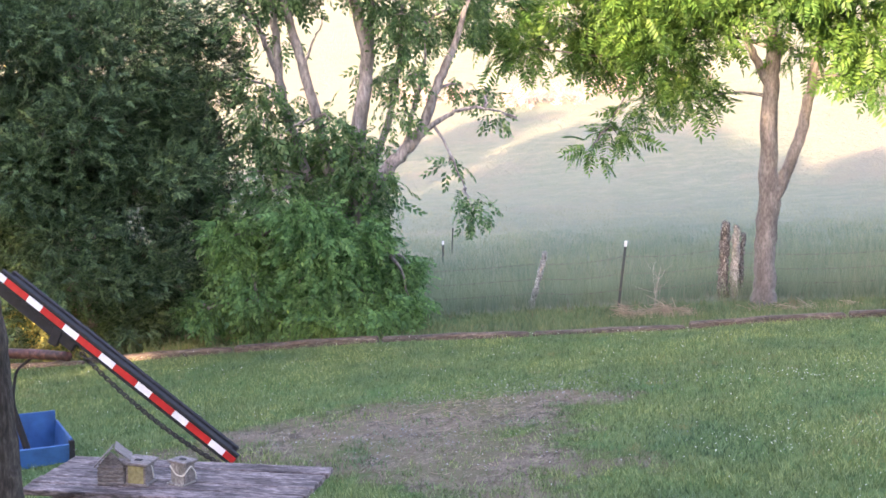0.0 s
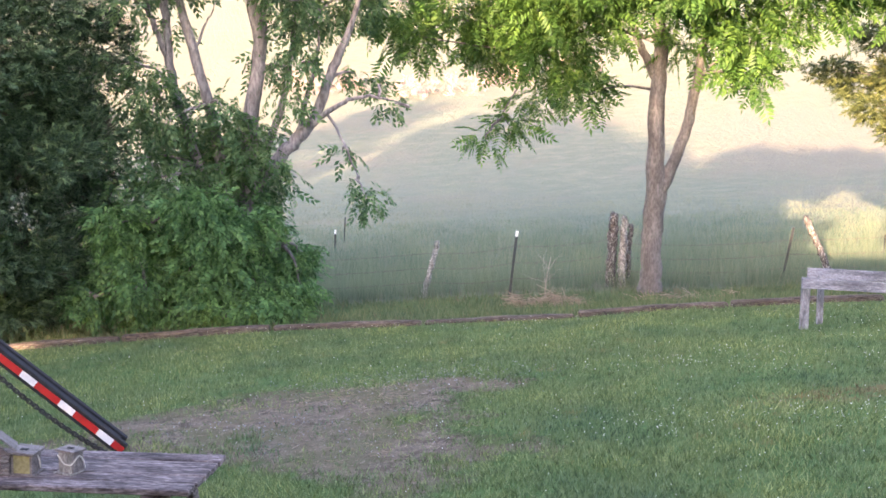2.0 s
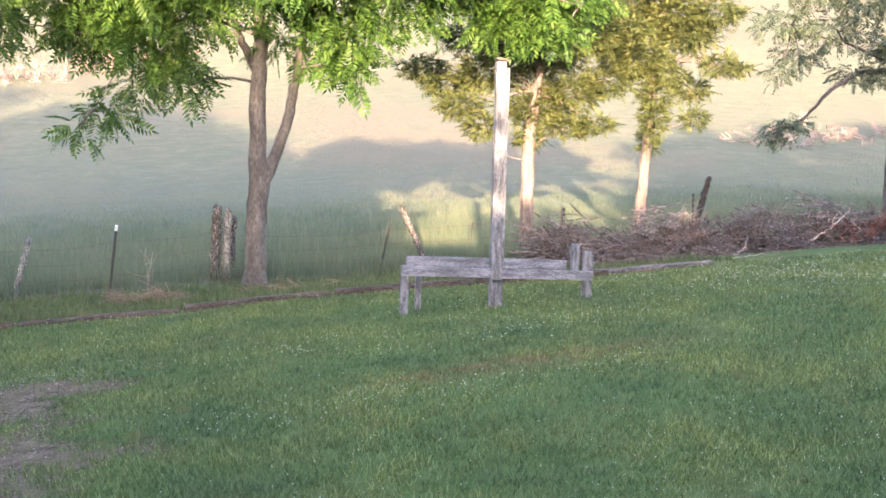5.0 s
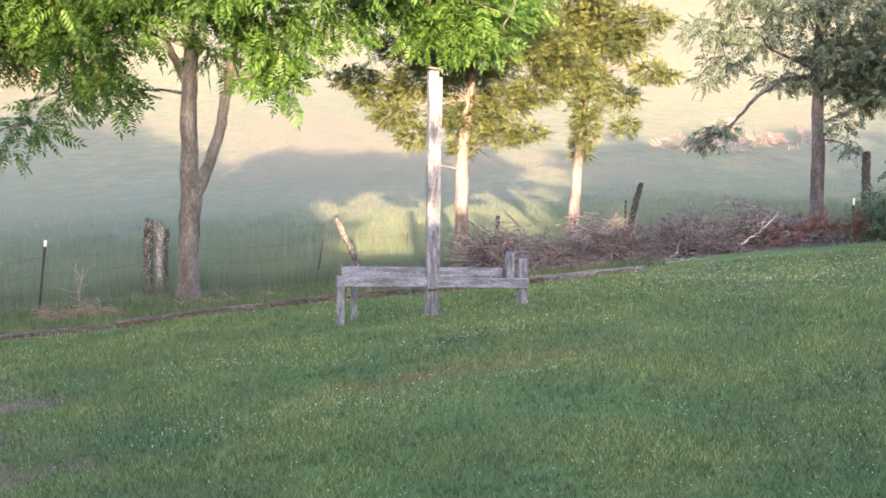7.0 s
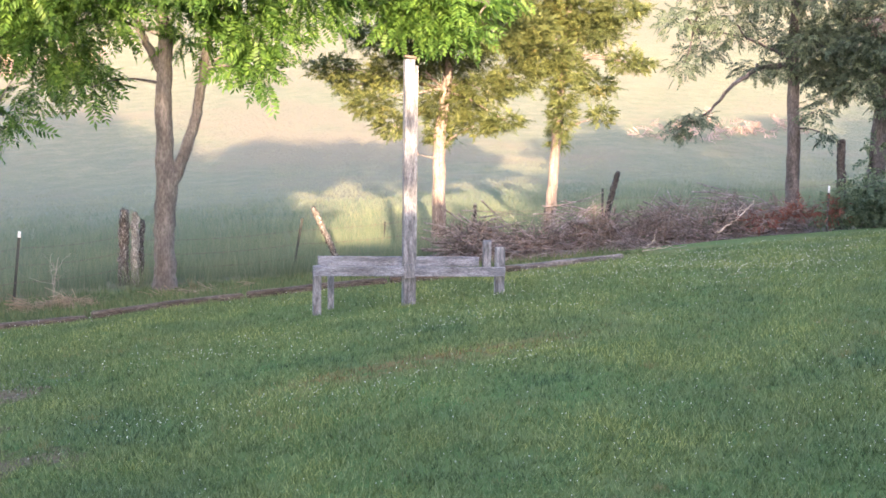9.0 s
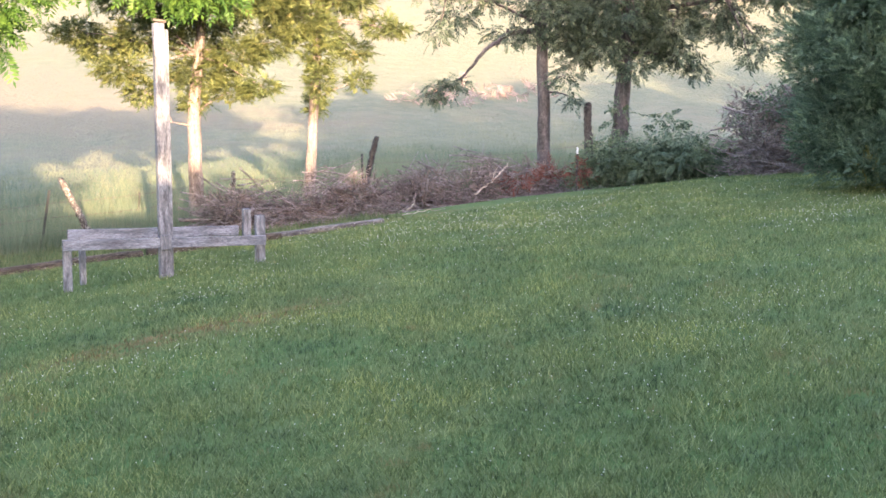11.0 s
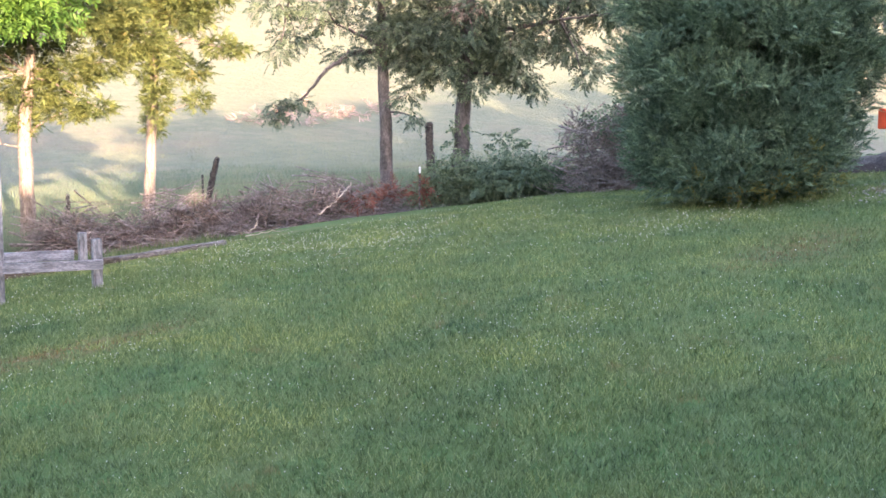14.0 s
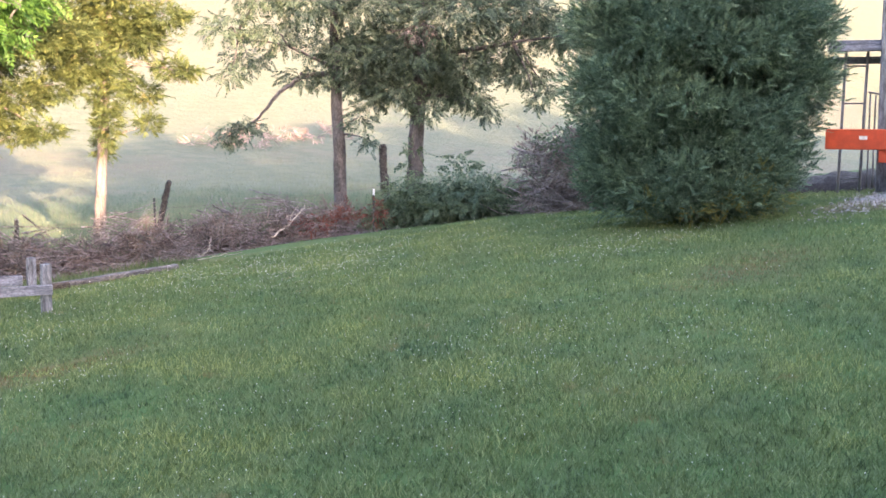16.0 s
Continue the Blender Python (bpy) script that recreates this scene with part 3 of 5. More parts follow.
# walnut by the fence
walnut_limbs = [
    [(0, 0, 0, 0.27), (0.0, 0, 0.35, 0.215), (0.0, 0, 1.2, 0.2), (0.06, 0, 2.05, 0.21), (0.0, 0, 2.9, 0.165), (0.02, 0, 4.0, 0.16), (0.05, 0, 4.9, 0.13), (-0.2, 0.1, 6.6, 0.08), (-0.1, 0.2, 8.2, 0.03)],
    [(0.1, 0, 2.0, 0.14), (0.36, 0, 2.6, 0.115), (0.62, 0.05, 3.4, 0.105), (0.76, 0.1, 4.3, 0.09), (0.9, 0.2, 5.2, 0.07), (1.5, 0.4, 6.8, 0.03)],
    [(0.0, 0, 4.2, 0.09), (-0.3, -0.1, 4.75, 0.075), (-0.55, -0.2, 5.4, 0.06), (-1.6, -0.4, 6.2, 0.03)],
    [(0.02, 0, 4.9, 0.04), (-1.2, 0.4, 5.3, 0.03), (-2.4, 0.3, 4.7, 0.02), (-3.0, -0.2, 3.4, 0.008)],
    [(0.85, 0.1, 5.0, 0.05), (2.6, -0.3, 5.8, 0.04), (4.6, -0.5, 6.1, 0.03), (6.2, -0.5, 5.7, 0.012)],
]
walnut_clumps = c3((-3.9, 5.3, 0.9), (-3.2, 4.7, 0.6), (-2.7, 5.1, 0.8), (-2.0, 4.5, 0.75), (-2.3, 5.8, 1.0), (-1.2, 5.2, 0.9), (-0.7, 5.9, 0.8), (-1.5, 4.0, 0.5, 0.35),
                   (-2.4, 3.6, 0.45, 0.3), (-2.9, 3.05, 0.4, 0.22), (-3.3, 2.75, 0.25, 0.15), (-1.25, 3.65, 0.3, 0.25), (-4.6, 4.7, 0.55, 0.4), (-5.0, 5.4, 0.7), (1.4, 5.3, 0.8), (1.9, 4.7, 0.6),
                   (1.2, 4.4, 0.4), (1.8, 4.0, 0.4, 0.32), (0.45, 4.6, 0.4), (0.5, 5.6, 0.7), (2.7, 5.5, 0.8), (3.6, 5.8, 0.55), (4.4, 5.75, 0.6), (5.1, 5.3, 0.65, 0.5),
                   (5.7, 5.55, 0.7, 0.5), (6.5, 5.9, 0.7, 0.4), (5.2, 6.1, 0.8), (4.6, 5.1, 0.4, 0.3), (6.0, 4.95, 0.35, 0.25)) \
    + fill_clumps(31, 20, (0.3, 0.3, 6.7), (4.2, 3.4, 1.0), (0.6, 1.0))
walnut_clumps = [(x, y, z + 0.26, a, b, c) for x, y, z, a, b, c in walnut_clumps]
tree("walnut_tree", 6.11, 21.8, -15.7, walnut_limbs, BARK, walnut_clumps, pinnate(7, 0.44, 0.135, 0.046), 84, 1.0, WALNUT_LEAF,
     "walnut tree with feathery bright green leaves and forked grey trunk", seed=41, droop=0.35, shell=0.6)

# dense dark cedar on the bank
tree("cedar_tree", -6.3, 20.0, 17.0, [[(0, 0, 0, 0.3), (0, 0, 4, 0.2), (0, 0, 9, 0.05)]], BARK_RED,
     fill_clumps(51, 185, (-0.25, 0.1, 3.9), (2.75, 2.2, 4.4), (0.36, 0.72), 0.28, keep=lambda p: p[2] > 0.3)
     + fill_clumps(53, 60, (-0.3, 0.0, 3.6), (2.3, 1.4, 3.8), (0.45, 0.8), 0.8, keep=lambda p: p[2] > 0.3)
     + c3((2.2, 5.6, 0.5), (2.3, 4.6, 0.45), (2.0, 3.4, 0.6), (1.7, 2.5, 0.5), (2.55, 5.1, 0.3), (2.4, 6.2, 0.5)),
     needle_spray(9, 0.25, 0.082, 0.019), 165, 1.12, CEDAR_DARK, "dense dark green cedar with browned inner boughs", seed=52, droop=0.05, shell=0.4, twigs=False, plume=0.18)

# many-stemmed tree behind the thicket
stem_limbs = [
    [(0, 0, 0, 0.26), (0.08, 0, 1.2, 0.21), (0.15, 0, 1.94, 0.19), (0.24, 0, 3.0, 0.15), (0.32, 0, 4.0, 0.14), (0.48, 0, 5.0, 0.12), (0.2, 0, 6.1, 0.1), (0.1, 0, 8, 0.04)],
    [(0.4, 0, 4.3, 0.08), (0.5, 0.1, 5.2, 0.075), (0.52, 0.2, 6.2, 0.06), (0.7, 0.3, 7.8, 0.02)],
    [(0.2, 0, 2.3, 0.13), (0.55, -0.1, 2.75, 0.12), (0.95, -0.15, 3.2, 0.115), (1.4, -0.2, 3.68, 0.1), (1.65, -0.2, 4.45, 0.085), (1.95, -0.2, 5.1, 0.065), (2.3, -0.3, 6.2, 0.03)],
    [(1.35, -0.2, 3.62, 0.06), (1.73, -0.3, 3.93, 0.045), (2.1, -0.35, 4.1, 0.032), (2.5, -0.4, 4.12, 0.022), (3.05, -0.4, 3.95, 0.008)],
    [(1.6, -0.25, 3.85, 0.03), (1.95, -0.35, 3.2, 0.02), (2.15, -0.4, 2.7, 0.012), (2.35, -0.4, 2.2, 0.006)],
    [(1.1, -0.15, 3.35, 0.06), (1.2, -0.1, 3.9, 0.05), (1.45, 0, 4.7, 0.03), (1.5, 0.1, 5.6, 0.01)],
    [(0.05, 0, 1.6, 0.13), (-0.15, 0, 2.5, 0.11), (-0.44, 0, 3.93, 0.095), (-0.8, 0, 5.2, 0.085), (-1.05, 0, 6.1, 0.06), (-1.2, 0, 7.6, 0.02)],
    [(-0.7, 0, 4.8, 0.03), (-0.5, -0.1, 5.3, 0.02), (-0.3, -0.1, 5.7, 0.008)],
    [(-0.05, 0.1, 1.4, 0.11), (-0.6, 0.2, 2.8, 0.09), (-1.1, 0.2, 4.3, 0.08), (-1.15, 0.2, 5.3, 0.075), (-1.3, 0.2, 6.2, 0.05)],
    [(-1.12, 0.2, 4.6, 0.05), (-1.45, 0.2, 5.5, 0.05), (-1.75, 0.2, 6.2, 0.04)],
    [(0.2, 0.1, 2.6, 0.09), (0.75, 0.2, 3.6, 0.07), (1.0, 0.3, 4.6, 0.05), (1.1, 0.3, 6.0, 0.03)],
]
tree("multi_stem_tree", -1.79, 20.75, 5.0, stem_limbs, BARK_PALE,
     c3((2.2, 2.5, 0.3, 0.22), (2.4, 2.2, 0.36, 0.25), (1.95, 3.1, 0.2, 0.15), (2.9, 4.0, 0.3, 0.15), (2.6, 4.35, 0.35, 0.15), (2.2, 4.5, 0.3, 0.2), (1.5, 5.6, 0.7, 0.4), (2.2, 5.75, 0.6, 0.35), (0.9, 5.7, 0.6, 0.4),
        (1.1, 4.6, 0.45), (0.9, 4.0, 0.35), (-0.5, 3.0, 0.65), (-1.1, 2.65, 0.65), (-1.4, 3.7, 0.5), (-1.5, 4.4, 0.35), (-0.9, 3.6, 0.4), (-0.1, 3.4, 0.45), (0.35, 3.05, 0.4), (0.5, 2.4, 0.35), (-1.7, 3.0, 0.6),
        (-1.9, 4.6, 0.4), (-0.2, 2.3, 0.6), (-1.1, 5.3, 0.25), (-1.8, 5.6, 0.4), (0.7, 3.5, 0.25), (-0.9, 2.2, 0.5), (0.0, 2.8, 0.35), (-0.9, 3.1, 0.45), (-1.7, 3.6, 0.45), (-1.9, 2.4, 0.4), (0.3, 2.6, 0.5), (0.65, 2.95, 0.35), (0.1, 3.3, 0.45), (-0.3, 2.7, 0.6), (0.45, 2.0, 0.5), (-0.6, 2.0, 0.6), (-0.2, 3.9, 0.35), (-1.0, 4.2, 0.35), (-0.7, 3.4, 0.55), (-0.2, 3.7, 0.5), (-1.3, 3.5, 0.5), (0.1, 2.9, 0.55), (-1.6, 2.8, 0.5), (-0.4, 3.2, 0.5), (0.75, 2.5, 0.4), (-1.5, 4.1, 0.45), (1.2, 5.2, 0.5), (0.6, 4.7, 0.4))
     + fill_clumps(61, 26, (0.4, 0.2, 7.2), (3.0, 2.4, 1.2), (0.6, 0.9)),
     simple_twig(7, 0.28, 0.12, 0.05), 85, 1.0, WILLOW_LEAF, "many-stemmed tree with pale bark and loose light foliage", seed=62, droop=0.55, shell=0.6)

tree("box_elder_thicket", -2.19, 19.75, 6.2, [[(0, 0, 0, 0.06), (-0.3, 0, 1.0, 0.04), (-0.9, -0.2, 1.9, 0.01)], [(0.2, 0, 0, 0.06), (0.7, 0, 1.2, 0.03), (1.3, 0, 1.5, 0.01)], [(-0.3, 0, 0, 0.05), (-1.0, -0.3, 0.9, 0.03), (-1.8, -0.3, 0.7, 0.01)]], BARK,
     c3((-1.55, 0.75, 0.5, 0.45), (-1.95, 0.6, 0.3, 0.3), (-1.2, 1.35, 0.55), (-0.8, 1.95, 0.55), (0.0, 1.3, 0.75), (0.85, 1.4, 0.6), (1.26, 1.0, 0.55), (1.55, 1.3, 0.28), (0.4, 0.5, 0.75, 0.5), (1.35, 0.45, 0.4, 0.4),
        (-0.8, 0.45, 0.55, 0.4), (0.78, 1.95, 0.4), (-0.2, 2.2, 0.5), (1.6, 0.8, 0.25), (-0.3, 0.8, 0.6), (0.9, 0.6, 0.5), (-1.1, 0.9, 0.4), (-1.4, 1.9, 0.45), (0.2, 1.8, 0.5)),
     simple_twig(9, 0.31, 0.115, 0.044), 350, 1.0, ELDER_LEAF, "drooping green thicket of young trees", "shrub", seed=71, droop=0.6, shell=0.45)

# two cedars with bare lower trunks
tree("cedar_tree", 12.86, 23.1, -29.1, [[(0, 0, 0, 0.2), (0, 0, 0.9, 0.16), (-0.03, 0, 2.4, 0.145), (0.1, 0, 3.8, 0.12), (0.36, 0, 6.0, 0.08), (0.4, 0, 8, 0.03)],
                                       [(0.02, 0, 2.2, 0.03), (-0.25, -0.2, 2.28, 0.02), (-0.5, -0.3, 2.3, 0.006)]], BARK_RED,
     c3((-2.5, 4.25, 0.55, 0.25), (-2.0, 3.9, 0.6, 0.3), (-1.6, 3.45, 0.5, 0.3), (-1.1, 3.0, 0.4, 0.3), (-1.0, 4.2, 0.8, 0.45), (0.1, 3.4, 0.8, 0.4), (0.85, 3.0, 0.5, 0.22), (1.45, 3.1, 0.4, 0.2), (0.9, 3.8, 0.7, 0.35), (1.7, 4.1, 0.6, 0.35),
        (0.2, 4.6, 0.9, 0.5), (-0.6, 5.0, 0.8, 0.5), (1.3, 5.0, 0.8, 0.45), (-1.6, 5.0, 0.6, 0.3), (0.0, 2.75, 0.3, 0.25), (2.0, 5.2, 0.5, 0.3), (0.4, 5.8, 1.1, 0.6), (-1.0, 5.9, 0.8, 0.5), (0.4, 6.8, 1.0, 0.7), (0.4, 7.8, 0.6, 0.7)),
     needle_spray(6, 0.22, 0.095, 0.022), 560, 1.0, CEDAR_PALE, "olive cedar with bare shaggy trunk behind the fence", seed=81, droop=0.1, shell=0.5, flat=0.4)
tree("cedar_tree", 15.6, 22.6, -34.5, [[(0, 0, 0, 0.17), (0.0, 0, 0.9, 0.14), (0.1, 0, 2.7, 0.11), (0.22, 0, 4.6, 0.09), (0.4, 0, 6.6, 0.05), (0.4, 0, 8, 0.02)]], BARK_RED,
     c3((0.2, 3.1, 0.3, 0.4), (0.2, 3.7, 0.35, 0.4), (-0.2, 4.5, 0.75, 0.4), (-0.7, 4.9, 0.6, 0.4), (0.85, 5.1, 0.75, 0.4), (1.05, 3.9, 0.45, 0.3), (1.15, 3.2, 0.28, 0.18), (1.65, 4.4, 0.4, 0.22), (2.0, 4.35, 0.25, 0.12), (0.5, 5.5, 0.9, 0.5),
        (-0.4, 5.5, 0.8, 0.5), (0.3, 4.3, 0.5, 0.35), (1.5, 5.6, 0.6, 0.3), (0.3, 6.4, 0.9, 0.6), (0.4, 7.4, 0.7, 0.7), (0.15, 2.6, 0.2, 0.25)),
     needle_spray(6, 0.22, 0.095, 0.022), 560, 1.0, CEDAR_PALE, "slim olive cedar with pale bare trunk behind the fence", seed=82, droop=0.15, shell=0.5, flat=0.3)

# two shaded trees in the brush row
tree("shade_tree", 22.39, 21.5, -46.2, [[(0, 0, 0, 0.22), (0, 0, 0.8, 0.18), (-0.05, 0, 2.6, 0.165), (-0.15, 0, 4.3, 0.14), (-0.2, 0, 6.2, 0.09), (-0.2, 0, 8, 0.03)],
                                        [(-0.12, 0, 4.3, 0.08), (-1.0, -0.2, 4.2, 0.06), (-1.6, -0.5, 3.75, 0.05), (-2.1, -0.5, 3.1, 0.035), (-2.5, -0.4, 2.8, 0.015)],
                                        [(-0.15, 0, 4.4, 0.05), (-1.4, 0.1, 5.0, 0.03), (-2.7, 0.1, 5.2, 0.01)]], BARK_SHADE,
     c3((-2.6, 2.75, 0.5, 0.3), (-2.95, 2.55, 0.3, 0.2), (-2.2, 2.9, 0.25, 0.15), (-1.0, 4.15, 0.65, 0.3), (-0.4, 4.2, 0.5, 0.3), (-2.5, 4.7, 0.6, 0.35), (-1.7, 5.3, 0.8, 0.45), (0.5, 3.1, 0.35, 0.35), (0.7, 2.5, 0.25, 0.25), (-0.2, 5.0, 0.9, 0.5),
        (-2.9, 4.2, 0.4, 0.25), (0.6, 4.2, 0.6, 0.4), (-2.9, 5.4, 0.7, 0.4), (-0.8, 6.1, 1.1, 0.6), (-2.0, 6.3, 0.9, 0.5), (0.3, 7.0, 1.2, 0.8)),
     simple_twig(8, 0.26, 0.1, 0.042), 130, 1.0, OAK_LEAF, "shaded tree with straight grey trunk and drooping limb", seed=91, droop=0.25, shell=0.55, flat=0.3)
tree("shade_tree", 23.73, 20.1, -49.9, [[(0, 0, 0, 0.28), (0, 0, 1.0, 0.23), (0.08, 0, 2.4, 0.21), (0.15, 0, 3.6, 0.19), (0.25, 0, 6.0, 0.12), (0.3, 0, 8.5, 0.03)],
                                        [(0.2, 0, 4.6, 0.09), (1.5, -0.2, 4.8, 0.06), (2.6, -0.3, 5.0, 0.04), (4.0, -0.3, 5.2, 0.02)]], BARK_SHADE,
     c3((-0.75, 4.0, 0.8, 0.4), (0.75, 3.8, 0.8, 0.4), (1.5, 3.5, 0.6, 0.3), (2.0, 3.15, 0.35, 0.2), (0.0, 4.7, 1.3, 0.6), (-1.5, 4.7, 0.9, 0.5), (2.3, 4.7, 1.0, 0.5), (3.0, 4.2, 0.6, 0.3), (3.9, 5.3, 0.9, 0.5), (1.0, 5.6, 1.4, 0.7),
        (3.6, 3.8, 0.3, 0.2), (3.3, 3.5, 0.25, 0.2), (-1.1, 3.5, 0.4, 0.3), (3.0, 5.7, 0.9, 0.5), (-1.2, 5.8, 1.1, 0.6), (0.4, 6.8, 1.5, 0.8), (2.6, 6.6, 1.2, 0.7), (0.4, 8.2, 1.2, 0.9), (0.35, 3.2, 0.4, 0.3), (-1.5, 3.9, 0.5, 0.3), (0.6, 4.3, 0.9, 0.5), (-0.4, 3.7, 0.6, 0.35), (1.3, 4.2, 0.8, 0.45), (-0.8, 4.8, 0.9, 0.5)),
     simple_twig(8, 0.26, 0.1, 0.042), 200, 1.0, OAK_LEAF, "dark shaded tree with thick trunk and spreading boughs", seed=92, droop=0.2, shell=0.5, flat=0.3,
     extra=[("dead_spray", [(0.1, -1.2, 5.2, 0.4, 0.3, 0.25)], BROWN_LEAF, 160, "brown dead spray")])

# big rounded juniper at the lawn's edge
tree("juniper_bush", 18.3, 9.2, -63.9, [[(0, 0, 0, 0.16), (0, 0, 2, 0.12), (0, 0, 5, 0.04)]], BARK_RED,
     fill_clumps(101, 300, (0.12, 0.0, 2.7), (2.08, 2.0, 3.15), (0.22, 0.5), 0.18, keep=lambda p: p[2] > 0.35 and p[2] < 5.6)
     + fill_clumps(103, 70, (-0.05, 0.0, 2.5), (1.8, 1.5, 2.6), (0.5, 0.8), 0.5, keep=lambda p: p[2] > 0.4)
     + fill_clumps(105, 60, (-0.05, -0.1, 0.95), (1.75, 1.8, 0.75), (0.25, 0.45), 0.2, keep=lambda p: p[2] > 0.25),
     needle_spray(12, 0.21, 0.048, 0.0135), 300, 1.0, JUNIPER,
     "large rounded blue-green juniper with yellowing skirt", "shrub", seed=102, droop=-0.25, shell=0.35, twigs=False, plume=0.3,
     extra=[("yellow_sprays", [(0.6, -1.75, 0.45, 0.3, 0.2, 0.2), (1.0, -1.6, 0.5, 0.28, 0.2, 0.18), (0.85, -1.75, 0.75, 0.25, 0.2, 0.16), (1.4, -1.35, 0.6, 0.22, 0.2, 0.18), (0.1, -1.75, 0.35, 0.28, 0.2, 0.13), (-0.6, -1.7, 0.5, 0.22, 0.2, 0.13), (1.15, -1.6, 1.0, 0.2, 0.2, 0.15)], YELLOW_LEAF, 110, "yellowing dying sprays")])


# ---- unseen house and trees added behind the porch to throw the long shade ----
def build_house():
    wall = two_scale("painted_siding", (0.5, 0.49, 0.46), (0.6, 0.59, 0.56), (0.68, 0.67, 0.64), 1.0, 8.0)
    tin = plain("roof_tin", (0.2, 0.2, 0.21), 0.5, 0.4)
    # never in view; ridge height and length set the edge of the lawn's shade
    h = thing("house", -0.3, -6.6, 0.0, 0)
    part("wall", box(27, 6.4, 4.1, pose(0, 0, 2.1), 0.02), wall, h)
    bm = bmesh.new()
    prof = [(-4.3, 4.05), (0, 5.1), (4.3, 4.05), (4.3, 4.15), (0, 5.22), (-4.3, 4.15)]
    ring = [[bm.verts.new((sx, y, z)) for y, z in prof] for sx in (-14.2, 14.4)]
    for k in range(6):
        bm.faces.new([ring[0][k], ring[0][(k + 1) % 6], ring[1][(k + 1) % 6], ring[1][k]])
    for r in ring:
        bm.faces.new([r[0], r[1], r[4], r[5]])
        bm.faces.new([r[1], r[2], r[3], r[4]])
    bmesh.ops.recalc_face_normals(bm, faces=bm.faces)
    part("roof", bm, tin, h)
    tagged(h, "unseen single-storey house with a low tin roof, added to shade the lawn", "house")
    d = thing("porch", 0, -1.6, 0, 0)
    part("deck", box(9, 3.6, 0.14, pose(0, 0, 1.38), 0.01), GREY_BOARD, d)
    for sx in (-4.3, 0.0, 4.3):
        part("post", box(0.14, 0.14, 1.5, pose(sx, 1.6, 0.6), 0.01), GREY_WOOD, d)
    tagged(d, "raised wooden porch deck at the house", "porch")


build_house()


def unseen_shade_caster(x, y, height, spread, seed, n=34, low=False):
    limbs = [[(0, 0, 0, 0.35), (0.1, 0, height * 0.45, 0.25), (0, 0, height * 0.9, 0.05)]]
    tree("shade_tree", x, y, 0, limbs, BARK, fill_clumps(seed, n, (0, 0, height * (0.53 if low else 0.62)), (spread, spread, height * (0.46 if low else 0.36)), (0.8, 1.5), 0.4), simple_twig(5, 0.5, 0.34, 0.2), 10, 1.8, OAK_LEAF,
         "unseen leafy tree added behind the house to throw shade", seed=seed, twigs=False)


# unseen trees, placed and sized so their shade falls on hill and yard
SUN_SIDE = Vector((math.sin(_a), math.cos(_a)))
for k, (across, deep, bh, bs) in enumerate([(-4.5, 12, 10.4, 1.7), (-9.2, 12, 11.0, 2.7), (-13.6, 12, 16.0, 3.4), (-18.6, 13, 18.0, 4.0), (-25.0, 14, 20.0, 4.8), (-31.8, 13, 20.5, 4.8), (-39.5, 15, 15.5, 5.0),
                                            (2.7, 13, 6.8, 2.8), (7.7, 9, 8.1, 2.4), (11.0, 9, 11.6, 2.2), (14.8, 8, 11.8, 3.2), (19.3, 12, 13.0, 3.6), (24.8, 10, 13.5, 4.0), (31.0, 13, 14.5, 4.4), (38.0, 11, 14.5, 4.6), (45.0, 14, 15.0, 5.0), (53.0, 12, 16.5, 5.0), (61.0, 13, 17.0, 5.2)]):
    unseen_shade_caster(deep * SUN_SIDE.x - across * SUN_SIDE.y, deep * SUN_SIDE.y + across * SUN_SIDE.x, bh, bs, 200 + k, 32 if across < -12 else 44, across > 2)


# ---- landscape timbers along the lawn's edge ----
def build_timbers():
    rng = np.random.default_rng(5)
    x = -13.0
    while x < 9.0:
        L = 2.4
        x2 = x + L
        a, b = np.array([x, timber_y(x)]), np.array([x2, timber_y(x2)])
        m, rz = (a + b) / 2, math.degrees(math.atan2(b[1] - a[1], b[0] - a[0]))
        za, zb = ground_z(*a), ground_z(*b)
        ob = new("landscape_timber", part_mesh(box(L - 0.03, 0.14, 0.17, None, 0.025, 0.032), TIMBER))
        ob.matrix_world = pose(m[0], m[1] + rng.uniform(-0.03, 0.03), (za + zb) / 2 + 0.005 + rng.uniform(-0.03, 0.02), 0, -math.degrees(math.atan2(zb - za, L)), rz + rng.uniform(-0.8, 0.8))
        tagged(ob, "weathered brown landscape timber half sunk at the lawn's edge", "timber", "edging timbers")
        x = x2
    for (ax, ay, bx, by) in ((11.2, 17.0, 12.95, 16.42), (9.7, 17.35, 11.4, 17.0)):
        L = math.hypot(bx - ax, by - ay)
        ob = new("landscape_timber", part_mesh(box(L, 0.13, 0.1, None, 0.02, 0.02), LOOSE))
        za, zb = ground_z(ax, ay), ground_z(bx, by)
        ob.matrix_world = pose((ax + bx) / 2, (ay + by) / 2, (za + zb) / 2 + 0.035, 0, -math.degrees(math.atan2(zb - za, L)), math.degrees(math.atan2(by - ay, bx - ax)))
        tagged(ob, "loose grey landscape timber lying on the grass", "timber", "edging timbers")


def part_mesh(bm, mat):
    me = bpy.data.meshes.new("mesh")
    bm.to_mesh(me)
    bm.free()
    me.materials.append(mat)
    return me


build_timbers()


